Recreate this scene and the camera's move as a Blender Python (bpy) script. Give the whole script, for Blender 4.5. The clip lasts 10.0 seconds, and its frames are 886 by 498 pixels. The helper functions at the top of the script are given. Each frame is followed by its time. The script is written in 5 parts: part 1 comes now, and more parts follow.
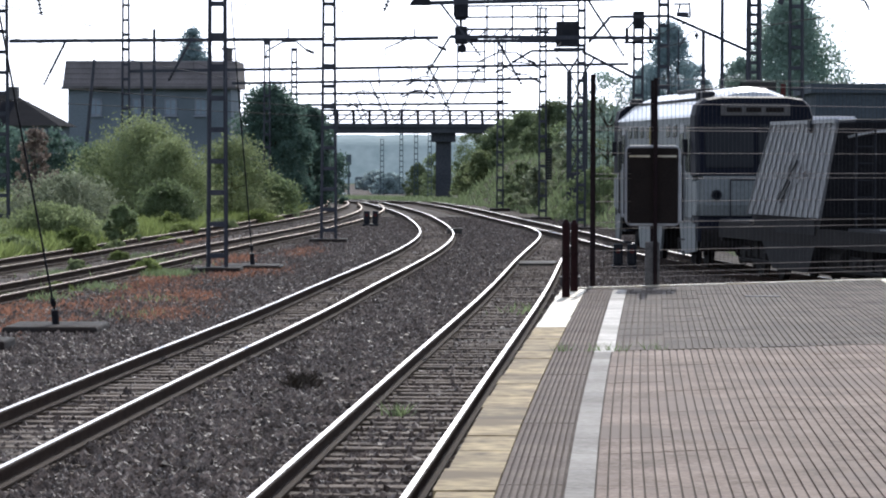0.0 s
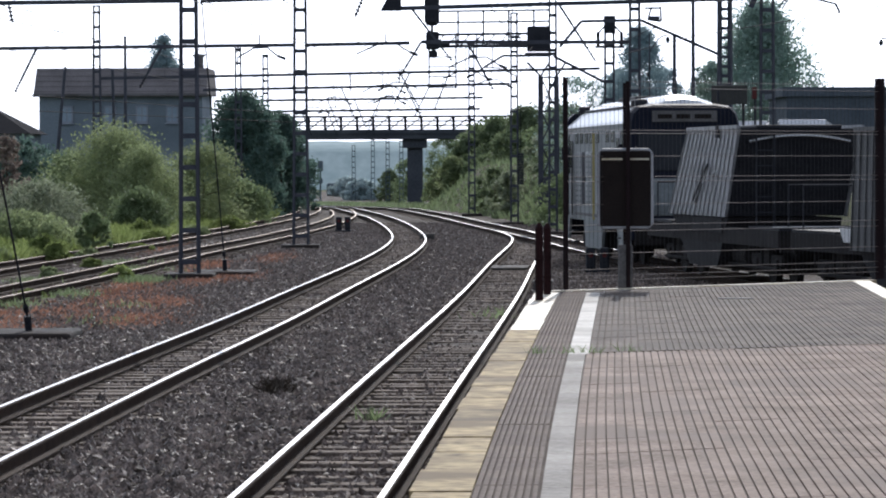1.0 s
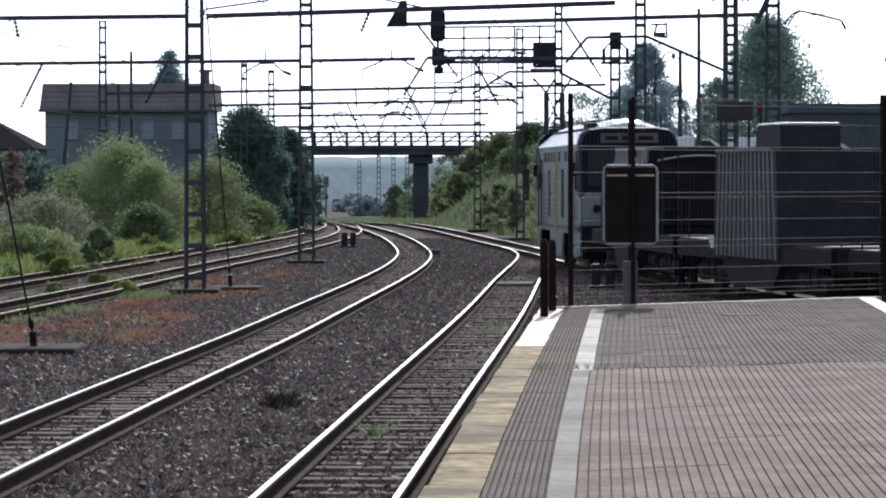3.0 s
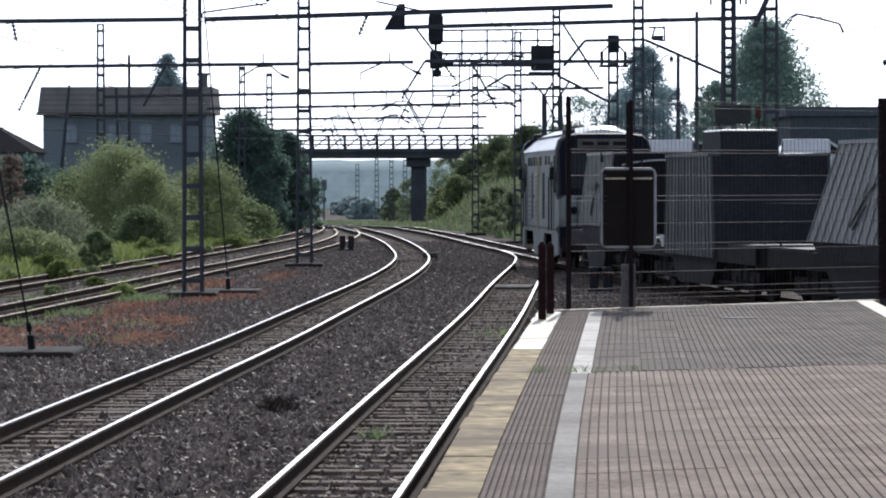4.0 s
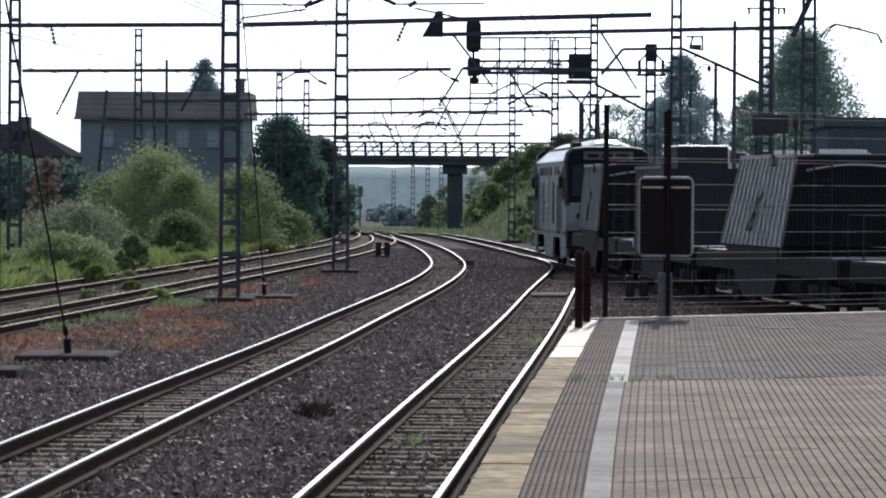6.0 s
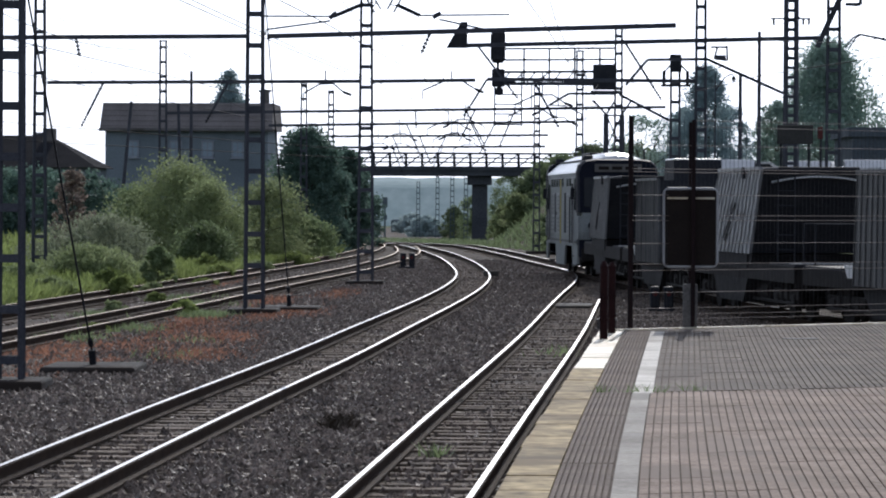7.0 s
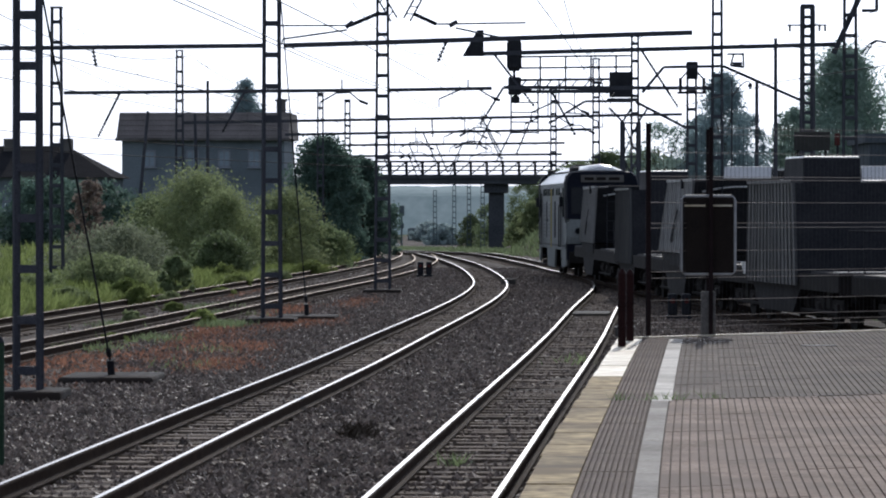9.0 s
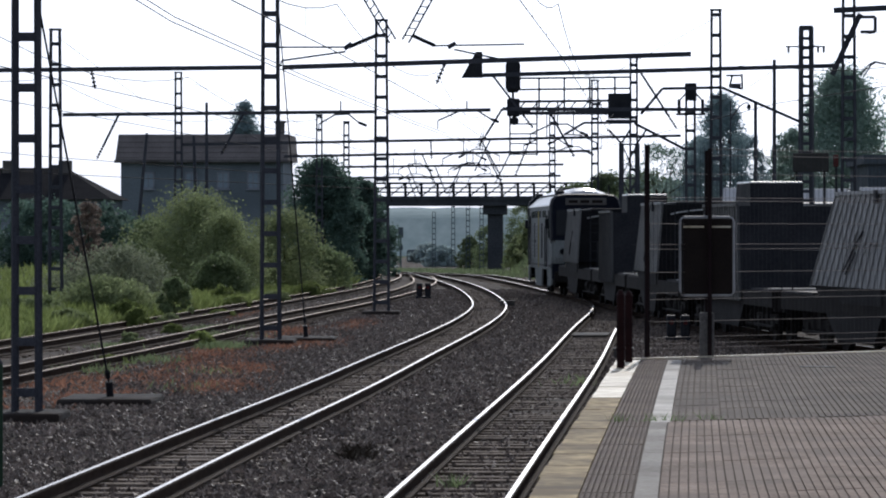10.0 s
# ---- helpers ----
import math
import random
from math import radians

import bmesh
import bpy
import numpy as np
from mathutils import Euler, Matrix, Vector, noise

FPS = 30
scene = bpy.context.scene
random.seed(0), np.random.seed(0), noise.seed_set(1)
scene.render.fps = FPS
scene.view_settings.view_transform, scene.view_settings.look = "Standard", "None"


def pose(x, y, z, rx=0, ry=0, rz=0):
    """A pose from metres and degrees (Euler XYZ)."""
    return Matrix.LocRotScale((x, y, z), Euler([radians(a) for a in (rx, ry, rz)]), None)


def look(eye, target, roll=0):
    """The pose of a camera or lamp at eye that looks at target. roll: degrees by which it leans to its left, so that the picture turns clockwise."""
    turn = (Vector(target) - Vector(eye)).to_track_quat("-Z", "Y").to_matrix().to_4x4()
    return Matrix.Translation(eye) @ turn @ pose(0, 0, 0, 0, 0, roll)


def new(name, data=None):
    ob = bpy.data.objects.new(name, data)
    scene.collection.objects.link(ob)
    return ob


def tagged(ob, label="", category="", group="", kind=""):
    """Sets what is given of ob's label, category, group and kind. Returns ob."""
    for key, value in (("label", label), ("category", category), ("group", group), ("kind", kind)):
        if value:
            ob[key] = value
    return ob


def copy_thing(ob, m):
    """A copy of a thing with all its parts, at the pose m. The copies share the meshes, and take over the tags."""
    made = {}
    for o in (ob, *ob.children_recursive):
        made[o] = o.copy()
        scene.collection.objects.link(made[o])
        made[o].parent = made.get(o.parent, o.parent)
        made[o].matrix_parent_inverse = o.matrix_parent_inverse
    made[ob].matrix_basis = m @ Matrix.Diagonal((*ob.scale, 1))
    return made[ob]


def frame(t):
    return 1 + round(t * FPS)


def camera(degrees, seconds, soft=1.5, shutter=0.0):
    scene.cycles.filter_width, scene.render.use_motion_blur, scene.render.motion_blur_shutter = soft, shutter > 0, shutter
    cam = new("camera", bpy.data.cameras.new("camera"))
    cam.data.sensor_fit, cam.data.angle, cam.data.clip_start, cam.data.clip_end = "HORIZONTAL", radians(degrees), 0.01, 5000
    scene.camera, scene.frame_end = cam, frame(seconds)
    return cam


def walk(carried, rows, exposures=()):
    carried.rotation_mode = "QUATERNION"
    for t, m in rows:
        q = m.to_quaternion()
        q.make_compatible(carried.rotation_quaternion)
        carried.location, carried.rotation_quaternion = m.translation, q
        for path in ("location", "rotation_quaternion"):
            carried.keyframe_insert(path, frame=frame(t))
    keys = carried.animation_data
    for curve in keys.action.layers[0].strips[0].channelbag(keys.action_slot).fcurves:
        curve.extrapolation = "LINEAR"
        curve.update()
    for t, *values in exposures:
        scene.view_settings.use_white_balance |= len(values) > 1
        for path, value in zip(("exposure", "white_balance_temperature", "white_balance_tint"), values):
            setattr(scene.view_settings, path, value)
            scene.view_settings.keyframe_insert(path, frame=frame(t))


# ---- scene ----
cam = camera(14.41, 10.0, soft=2.0)


def aim(t, yaw, pitch, roll, dx, dz):
    """A row of the hand-held camera: it stands on the platform and turns right by yaw."""
    return t, pose(dx, 0, 2.36 + dz, 90 + pitch, 0, -yaw) @ pose(0, 0, 0, 0, 0, roll)


walk(cam, [
    aim(0, -0.4626, -1.4842, 0.122, 0.008, 0.022),
    aim(0.5, 0.3357, -0.7570, -0.147, 0.001, -0.016),
    aim(1, -0.0042, -1.3856, -0.198, -0.006, -0.004),
    aim(1.5, -0.2892, -1.3393, -0.078, -0.001, -0.002),
    aim(2, -0.1664, -1.1684, -0.154, -0.002, -0.009),
    aim(2.5, -0.1170, -1.1473, -0.105, 0.003, -0.003),
    aim(4, -0.0637, -1.0742, -0.104, 0.003, -0.004),
    aim(4.5, -0.0000, -1.0720, 0.000, 0.000, 0.000),
    aim(5, -0.4874, -0.8105, 0.112, -0.009, -0.003),
    aim(5.5, -0.4807, -1.0155, 0.360, -0.014, -0.008),
    aim(7, -1.0495, -0.7825, 0.286, -0.016, 0.000),
    aim(7.5, -1.0304, -0.7809, 0.224, -0.015, -0.005),
    aim(8, -0.9700, -0.9019, 0.074, -0.018, 0.001),
    aim(8.5, -1.0291, -0.5284, 0.259, -0.022, 0.001),
    aim(9, -1.3251, -0.6488, 0.003, -0.027, 0.005),
    aim(9.5, -1.3093, -0.4049, -0.039, -0.025, -0.001),
    aim(10, -1.3092, -0.2945, -0.041, -0.023, 0.002),
], exposures=[(0, -0.5), (0.25, -0.95), (0.5, -1.05), (0.8, -0.85), (1, -0.6), (1.5, -0.48), (2.5, -0.68), (4.5, -0.74), (5.5, -0.82), (7.5, -0.94), (8, -0.82), (8.5, -1.12), (9, -1.13), (9.5, -1.28), (10, -1.34)])

# ---- light: backlit by a high sun ahead ----
SUN_AZ, SUN_EL = radians(5), radians(31)
world = bpy.data.worlds.new("sky")
scene.world = world
world.use_nodes = True
sky = world.node_tree.nodes.new("ShaderNodeTexSky")
sky.sky_type, sky.sun_disc = "NISHITA", False
sky.sun_elevation, sky.sun_rotation = SUN_EL, SUN_AZ
sky.air_density, sky.dust_density, sky.ozone_density = 1.0, 2.0, 2.0
background = world.node_tree.nodes["Background"]
background.inputs["Strength"].default_value = 0.128
haze = world.node_tree.nodes.new("ShaderNodeHueSaturation")
haze.inputs["Saturation"].default_value, haze.inputs["Value"].default_value = 0.22, 1.66
world.node_tree.links.new(sky.outputs[0], haze.inputs["Color"])
white = world.node_tree.nodes.new("ShaderNodeMix")
white.data_type, white.blend_type = "RGBA", "MULTIPLY"
white.inputs["Factor"].default_value = 1.0
white.inputs["B"].default_value = (0.895, 1.0, 1.23, 1)
world.node_tree.links.new(haze.outputs[0], white.inputs["A"])
world.node_tree.links.new(white.outputs["Result"], background.inputs[0])
sun = new("sun", bpy.data.lights.new("sun", "SUN"))
sun.data.energy, sun.data.angle, sun.data.color = 3.9, radians(0.53), (1.0, 0.96, 0.91)
sun_from = Vector((math.sin(SUN_AZ) * math.cos(SUN_EL), math.cos(SUN_AZ) * math.cos(SUN_EL), math.sin(SUN_EL)))
sun.matrix_world = look(sun_from * 100, (0, 0, 0))

# ---- materials ----


def mat(name, a, b, rough=0.8, metal=0.0, scale=3.0, fine=40.0, bump=0.3, c=None, dist=0.02, vary=0.0, spec=0.12):
    """Two-colour noise surface with fine grain; c adds a third colour in large stains; vary shifts the value of each piece."""
    m = bpy.data.materials.new(name)
    m.use_nodes = True
    nodes, links = m.node_tree.nodes, m.node_tree.links
    shader = nodes["Principled BSDF"]
    shader.inputs["Roughness"].default_value, shader.inputs["Metallic"].default_value = rough, metal
    shader.inputs["Specular IOR Level"].default_value = spec
    coords = nodes.new("ShaderNodeTexCoord")
    big, small = nodes.new("ShaderNodeTexNoise"), nodes.new("ShaderNodeTexNoise")
    for n, s, d in ((big, scale, 4), (small, fine, 3)):
        n.inputs["Scale"].default_value, n.inputs["Detail"].default_value = s, d
        links.new(coords.outputs["Object"], n.inputs["Vector"])
    blend = nodes.new("ShaderNodeMath")
    blend.operation = "MULTIPLY_ADD"
    blend.inputs[1].default_value = 0.5
    half = nodes.new("ShaderNodeMath")
    half.operation = "MULTIPLY"
    half.inputs[1].default_value = 0.5
    links.new(small.outputs[0], half.inputs[0])
    links.new(big.outputs[0], blend.inputs[0])
    links.new(half.outputs[0], blend.inputs[2])
    ramp = nodes.new("ShaderNodeValToRGB")
    ramp.color_ramp.elements[0].position, ramp.color_ramp.elements[1].position = 0.36, 0.64
    ramp.color_ramp.elements[0].color, ramp.color_ramp.elements[1].color = (*a, 1), (*b, 1)
    links.new(blend.outputs[0], ramp.inputs[0])
    colour = ramp.outputs[0]
    if c:
        stain = nodes.new("ShaderNodeTexNoise")
        stain.inputs["Scale"].default_value, stain.inputs["Detail"].default_value = scale * 0.37, 6
        links.new(coords.outputs["Object"], stain.inputs["Vector"])
        sharp = nodes.new("ShaderNodeValToRGB")
        sharp.color_ramp.elements[0].position, sharp.color_ramp.elements[1].position = 0.5, 0.62
        links.new(stain.outputs[0], sharp.inputs[0])
        mix = nodes.new("ShaderNodeMix")
        mix.data_type = "RGBA"
        links.new(sharp.outputs[0], mix.inputs["Factor"])
        links.new(colour, mix.inputs["A"])
        mix.inputs["B"].default_value = (*c, 1)
        colour = mix.outputs["Result"]
    if vary:
        info = nodes.new("ShaderNodeObjectInfo")
        geo = nodes.new("ShaderNodeNewGeometry")
        add = nodes.new("ShaderNodeMath")
        links.new(info.outputs["Random"], add.inputs[0])
        links.new(geo.outputs["Random Per Island"], add.inputs[1])
        span = nodes.new("ShaderNodeMapRange")
        span.inputs["From Max"].default_value = 2.0
        span.inputs["To Min"].default_value, span.inputs["To Max"].default_value = 1 - vary, 1 + vary
        links.new(add.outputs[0], span.inputs["Value"])
        hsv = nodes.new("ShaderNodeHueSaturation")
        links.new(span.outputs[0], hsv.inputs["Value"])
        links.new(colour, hsv.inputs["Color"])
        colour = hsv.outputs[0]
    links.new(colour, shader.inputs["Base Color"])
    if bump:
        relief = nodes.new("ShaderNodeBump")
        relief.inputs["Strength"].default_value, relief.inputs["Distance"].default_value = bump, dist
        links.new(blend.outputs[0], relief.inputs["Height"])
        links.new(relief.outputs[0], shader.inputs["Normal"])
    return m


def leaf_mat(name, a, b):
    """Leaves: two greens, light shining through."""
    m = mat(name, a, b, rough=0.6, scale=0.9, fine=6.0, bump=0, vary=0.28, spec=0.2)
    nodes, links = m.node_tree.nodes, m.node_tree.links
    shader, out = nodes["Principled BSDF"], nodes["Material Output"]
    thin = nodes.new("ShaderNodeBsdfTranslucent")
    links.new(shader.inputs["Base Color"].links[0].from_socket, thin.inputs["Color"])
    mix = nodes.new("ShaderNodeMixShader")
    mix.inputs[0].default_value = 0.5
    links.new(shader.outputs[0], mix.inputs[1])
    links.new(thin.outputs[0], mix.inputs[2])
    links.new(mix.outputs[0], out.inputs[0])
    return m


M_BALLAST = mat("ballast", (0.034, 0.026, 0.021), (0.115, 0.092, 0.076), 0.9, scale=1.2, fine=22, bump=1.0, dist=0.06, c=(0.06, 0.044, 0.034))
M_STONE = mat("ballast_stone", (0.025, 0.018, 0.014), (0.36, 0.283, 0.23), 0.6, scale=5, fine=40, bump=0.3, vary=0.9, spec=0.25)
M_GRASS_GROUND = mat("grass_soil", (0.04, 0.055, 0.02), (0.10, 0.12, 0.04), 0.95, scale=0.6, fine=14, bump=0.8, dist=0.08, c=(0.08, 0.072, 0.045))
M_RAIL_SIDE = mat("rusty_rail", (0.030, 0.019, 0.014), (0.062, 0.040, 0.028), 0.85, scale=4, fine=60, bump=0.2, spec=0.06)
M_RAIL_TOP = mat("polished_rail_head", (0.20, 0.195, 0.195), (0.34, 0.33, 0.325), 0.36, metal=1.0, scale=1.5, fine=30, bump=0.03)
M_RAIL_DULL = mat("dull_rail_head", (0.25, 0.17, 0.12), (0.42, 0.33, 0.26), 0.5, metal=0.6, scale=1.5, fine=30, bump=0.1)
M_SLEEPER = mat("weathered_sleeper", (0.085, 0.062, 0.047), (0.26, 0.21, 0.168), 0.9, scale=3, fine=50, bump=0.4, vary=0.4)
M_PAVE_NEAR = mat("worn_ribbed_paving", (0.165, 0.117, 0.088), (0.345, 0.26, 0.208), 0.85, scale=2.2, fine=34, bump=0.5, dist=0.006, c=(0.223, 0.169, 0.137), vary=0.2)
M_PAVE_FAR = mat("grey_ribbed_paving", (0.088, 0.069, 0.056), (0.182, 0.147, 0.122), 0.85, scale=2.2, fine=34, bump=0.5, dist=0.006, c=(0.12, 0.099, 0.083), vary=0.2)
M_TACTILE = mat("dark_tactile_paving", (0.10, 0.073, 0.057), (0.188, 0.142, 0.115), 0.85, scale=1.6, fine=24, bump=0.3, dist=0.004, vary=0.15)
# groove floors: dirt, and the grooves' own shadow put into the colour
M_GROOVE = mat("groove_dirt_shade", (0.085, 0.067, 0.056), (0.17, 0.138, 0.118), 0.95, scale=2, fine=30, bump=0.1)
M_EDGE = mat("worn_yellow_edge", (0.125, 0.082, 0.034), (0.54, 0.41, 0.215), 0.8, scale=3.0, fine=9, bump=0.2, dist=0.004, c=(0.15, 0.10, 0.045), vary=0.5)
# worn white paint; its pale tone is raised to stand in for sun glints
M_EDGE_WHITE = mat("worn_white_glint_edge", (0.40, 0.33, 0.21), (0.82, 0.76, 0.62), 0.6, scale=3.4, fine=10, bump=0.2, dist=0.004, c=(0.40, 0.31, 0.19), vary=0.3, spec=0.3)
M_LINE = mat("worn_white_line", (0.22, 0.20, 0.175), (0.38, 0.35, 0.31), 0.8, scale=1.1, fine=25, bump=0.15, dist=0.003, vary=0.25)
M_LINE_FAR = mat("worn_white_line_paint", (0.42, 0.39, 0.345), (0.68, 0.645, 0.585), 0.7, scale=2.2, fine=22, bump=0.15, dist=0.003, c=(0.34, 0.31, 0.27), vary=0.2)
M_CONCRETE = mat("concrete", (0.11, 0.105, 0.10), (0.21, 0.20, 0.19), 0.9, scale=1.5, fine=30, bump=0.3, c=(0.09, 0.085, 0.075))
M_STEEL = mat("galvanised_lattice", (0.045, 0.05, 0.065), (0.095, 0.10, 0.12), 0.65, metal=0.2, scale=2, fine=30, bump=0.1, spec=0.3)
M_DARK = mat("dark_steel", (0.02, 0.022, 0.028), (0.05, 0.052, 0.06), 0.55, metal=0.3, scale=2, fine=30, bump=0.1)
M_WIRE = mat("contact_wire", (0.02, 0.02, 0.022), (0.04, 0.04, 0.044), 0.8, scale=5, fine=30, bump=0)
M_MAROON = mat("maroon_paint", (0.017, 0.006, 0.006), (0.034, 0.010, 0.010), 0.6, scale=3, fine=40, bump=0.1)
M_SIGNBACK = mat("brown_sign_back", (0.016, 0.012, 0.011), (0.027, 0.020, 0.017), 0.7, scale=3, fine=40, bump=0.05)
M_RIM = mat("pale_sign_rim", (0.35, 0.35, 0.36), (0.5, 0.5, 0.5), 0.5, scale=6, fine=40, bump=0.05)
M_MESH = mat("fence_wire", (0.05, 0.05, 0.055), (0.09, 0.088, 0.09), 0.5, metal=0.6, scale=5, fine=40, bump=0)
M_LOCO = mat("pale_grey_paint", (0.21, 0.235, 0.235), (0.31, 0.335, 0.33), 0.5, scale=0.8, fine=14, bump=0.03, c=(0.17, 0.185, 0.185), spec=0.25)
M_LOCO_DARK = mat("navy_paint", (0.008, 0.010, 0.019), (0.014, 0.017, 0.030), 0.6, scale=2, fine=20, bump=0.02, spec=0.1)
M_ROOF = mat("white_roof_paint", (0.66, 0.68, 0.69), (0.82, 0.82, 0.82), 0.3, scale=1.2, fine=16, bump=0.03, spec=0.6)
M_GLASS = mat("dark_window_glass", (0.006, 0.008, 0.012), (0.011, 0.013, 0.017), 0.2, scale=2, fine=10, bump=0, spec=0.2)
M_HOPPER = mat("pale_hopper_paint", (0.255, 0.265, 0.275), (0.40, 0.41, 0.42), 0.42, scale=1.2, fine=18, bump=0.05, c=(0.20, 0.205, 0.21), spec=0.5)
M_HOPPER_GREY = mat("soot_grey_hopper_paint", (0.05, 0.052, 0.053), (0.10, 0.102, 0.104), 0.5, scale=1.2, fine=18, bump=0.05, c=(0.045, 0.045, 0.047), spec=0.4)
M_YELLOW = mat("yellow_paint", (0.42, 0.34, 0.10), (0.52, 0.43, 0.14), 0.6, scale=3, fine=30, bump=0.02)
M_COAL = mat("black_dirty_steel", (0.016, 0.018, 0.024), (0.038, 0.039, 0.045), 0.7, scale=1.5, fine=18, bump=0.15, spec=0.25)
M_BOGIE = mat("bogie_grime", (0.010, 0.009, 0.008), (0.028, 0.024, 0.022), 0.85, scale=3, fine=30, bump=0.2, spec=0.25)
M_RED = mat("dull_red_paint", (0.09, 0.025, 0.025), (0.14, 0.04, 0.036), 0.7, scale=3, fine=30, bump=0.05)
# haze beyond the bridge put into the colour of the far steelwork
M_FAR_HAZED = mat("haze_tinted_steel", (0.10, 0.135, 0.15), (0.15, 0.19, 0.205), 0.9, scale=0.5, fine=4, bump=0)
M_BOARD = mat("dark_board_paint", (0.05, 0.05, 0.048), (0.08, 0.078, 0.072), 0.7, scale=3, fine=30, bump=0.05)
M_BRIDGE = mat("dark_bridge_concrete", (0.06, 0.068, 0.078), (0.115, 0.125, 0.138), 0.9, scale=0.5, fine=6, bump=0.2)
M_FOOT = mat("grimy_footing_concrete", (0.045, 0.042, 0.042), (0.10, 0.095, 0.09), 0.95, scale=1.5, fine=25, bump=0.4, c=(0.05, 0.04, 0.035))
M_CHUTE = mat("grimy_chute_steel", (0.012, 0.012, 0.013), (0.034, 0.033, 0.034), 0.8, scale=1.2, fine=18, bump=0.1, spec=0.2)
# cross wires: brighter copy of the fence wire, sun glint in its colour
M_GLINT = mat("glint_fence_wire", (0.20, 0.165, 0.145), (0.34, 0.29, 0.26), 0.35, metal=1.0, scale=3, fine=20, bump=0)
M_WALL = mat("grey_render_wall", (0.185, 0.225, 0.25), (0.265, 0.31, 0.34), 0.95, scale=0.4, fine=10, bump=0.1, c=(0.16, 0.195, 0.215))
M_TILE = mat("brown_roof_tile", (0.185, 0.165, 0.158), (0.29, 0.262, 0.25), 0.9, scale=0.8, fine=14, bump=0.2, vary=0.12)
M_TILE_DARK = mat("dark_roof_tile", (0.018, 0.019, 0.023), (0.038, 0.038, 0.042), 1.0, scale=0.8, fine=14, bump=0.2, spec=0.03)
M_PANE = mat("window_pane", (0.28, 0.36, 0.42), (0.37, 0.45, 0.51), 0.3, scale=1, fine=6, bump=0)
M_FRAME = mat("window_frame", (0.27, 0.30, 0.34), (0.36, 0.39, 0.43), 0.6, scale=3, fine=20, bump=0)
M_BARK = mat("bark", (0.05, 0.04, 0.03), (0.11, 0.09, 0.07), 0.9, scale=4, fine=30, bump=0.5)
M_LEAF_DARK = leaf_mat("dark_leaf", (0.09, 0.155, 0.125), (0.17, 0.255, 0.205))
M_LEAF = leaf_mat("green_leaf", (0.155, 0.21, 0.10), (0.29, 0.36, 0.19))
M_LEAF_LIGHT = leaf_mat("light_leaf", (0.215, 0.265, 0.125), (0.38, 0.44, 0.235))
# needles paled and blued: the haze before the conifers is in this colour
M_NEEDLE = leaf_mat("haze_paled_needle", (0.26, 0.365, 0.385), (0.42, 0.53, 0.545))
M_BRAMBLE = leaf_mat("bramble_leaf", (0.24, 0.28, 0.18), (0.42, 0.46, 0.32))
M_DEAD = leaf_mat("dead_brown_leaf", (0.16, 0.13, 0.11), (0.28, 0.225, 0.19))
M_GRASS = leaf_mat("grass_blade", (0.155, 0.205, 0.06), (0.31, 0.37, 0.14))
M_LEAF_BANK = leaf_mat("pale_bank_leaf", (0.15, 0.20, 0.105), (0.26, 0.325, 0.175))
M_RUST_WEED = leaf_mat("rust_red_weed", (0.23, 0.112, 0.075), (0.40, 0.21, 0.142))
M_HILL = mat("haze_glow_wood", (0.2, 0.27, 0.29), (0.3, 0.37, 0.39), 1.0, scale=0.06, fine=0.5, bump=0)
# aerial haze put into the colour, and an emission standing in for scattered daylight
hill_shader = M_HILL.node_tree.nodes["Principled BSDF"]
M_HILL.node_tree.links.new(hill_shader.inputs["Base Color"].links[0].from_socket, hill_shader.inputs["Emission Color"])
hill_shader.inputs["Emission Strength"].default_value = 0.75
M_CAR = mat("white_car_paint", (0.7, 0.7, 0.7), (0.8, 0.8, 0.8), 0.25, scale=2, fine=10, bump=0, spec=0.5)

# ---- building helpers ----


def mesh_ob(name, verts, faces, material, parent=None, label="", smooth=False):
    me = bpy.data.meshes.new(name)
    me.from_pydata([tuple(v) for v in verts], [], faces)
    me.materials.append(material)
    if smooth:
        me.shade_smooth()
    ob = new(name, me)
    ob.parent = parent
    return tagged(ob, label)


def part(name, bm, material, parent, label="", smooth=False):
    me = bpy.data.meshes.new(name)
    bm.to_mesh(me)
    bm.free()
    me.materials.append(material)
    if smooth:
        me.shade_smooth()
    ob = new(name, me)
    ob.parent = parent
    return tagged(ob, label)


def thing(name, m, label, category, group="", kind=""):
    ob = new(name)
    ob.empty_display_size = 0.2
    ob.matrix_basis = m
    return tagged(ob, label, category, group, kind)


def add_box(bm, x0, x1, y0, y1, z0, z1, bevel=0.0, m=None):
    made = bmesh.ops.create_cube(bm, size=1)["verts"]
    mid = Matrix.LocRotScale(((x0 + x1) / 2, (y0 + y1) / 2, (z0 + z1) / 2), None, (abs(x1 - x0), abs(y1 - y0), abs(z1 - z0)))
    bmesh.ops.transform(bm, matrix=(m @ mid if m else mid), verts=made)
    if bevel:
        edges = list({e for v in made for e in v.link_edges})
        bmesh.ops.bevel(bm, geom=edges, offset=bevel, segments=2, affect="EDGES", profile=0.5)
    return bm


def add_bar(bm, p, q, r, sides=6, r2=None):
    """A round bar from p to q."""
    p, q = Vector(p), Vector(q)
    d = q - p
    made = bmesh.ops.create_cone(bm, cap_ends=True, segments=sides, radius1=r, radius2=r if r2 is None else r2, depth=d.length)["verts"]
    bmesh.ops.transform(bm, matrix=Matrix.Translation((p + q) / 2) @ d.to_track_quat("Z", "Y").to_matrix().to_4x4(), verts=made)
    return bm


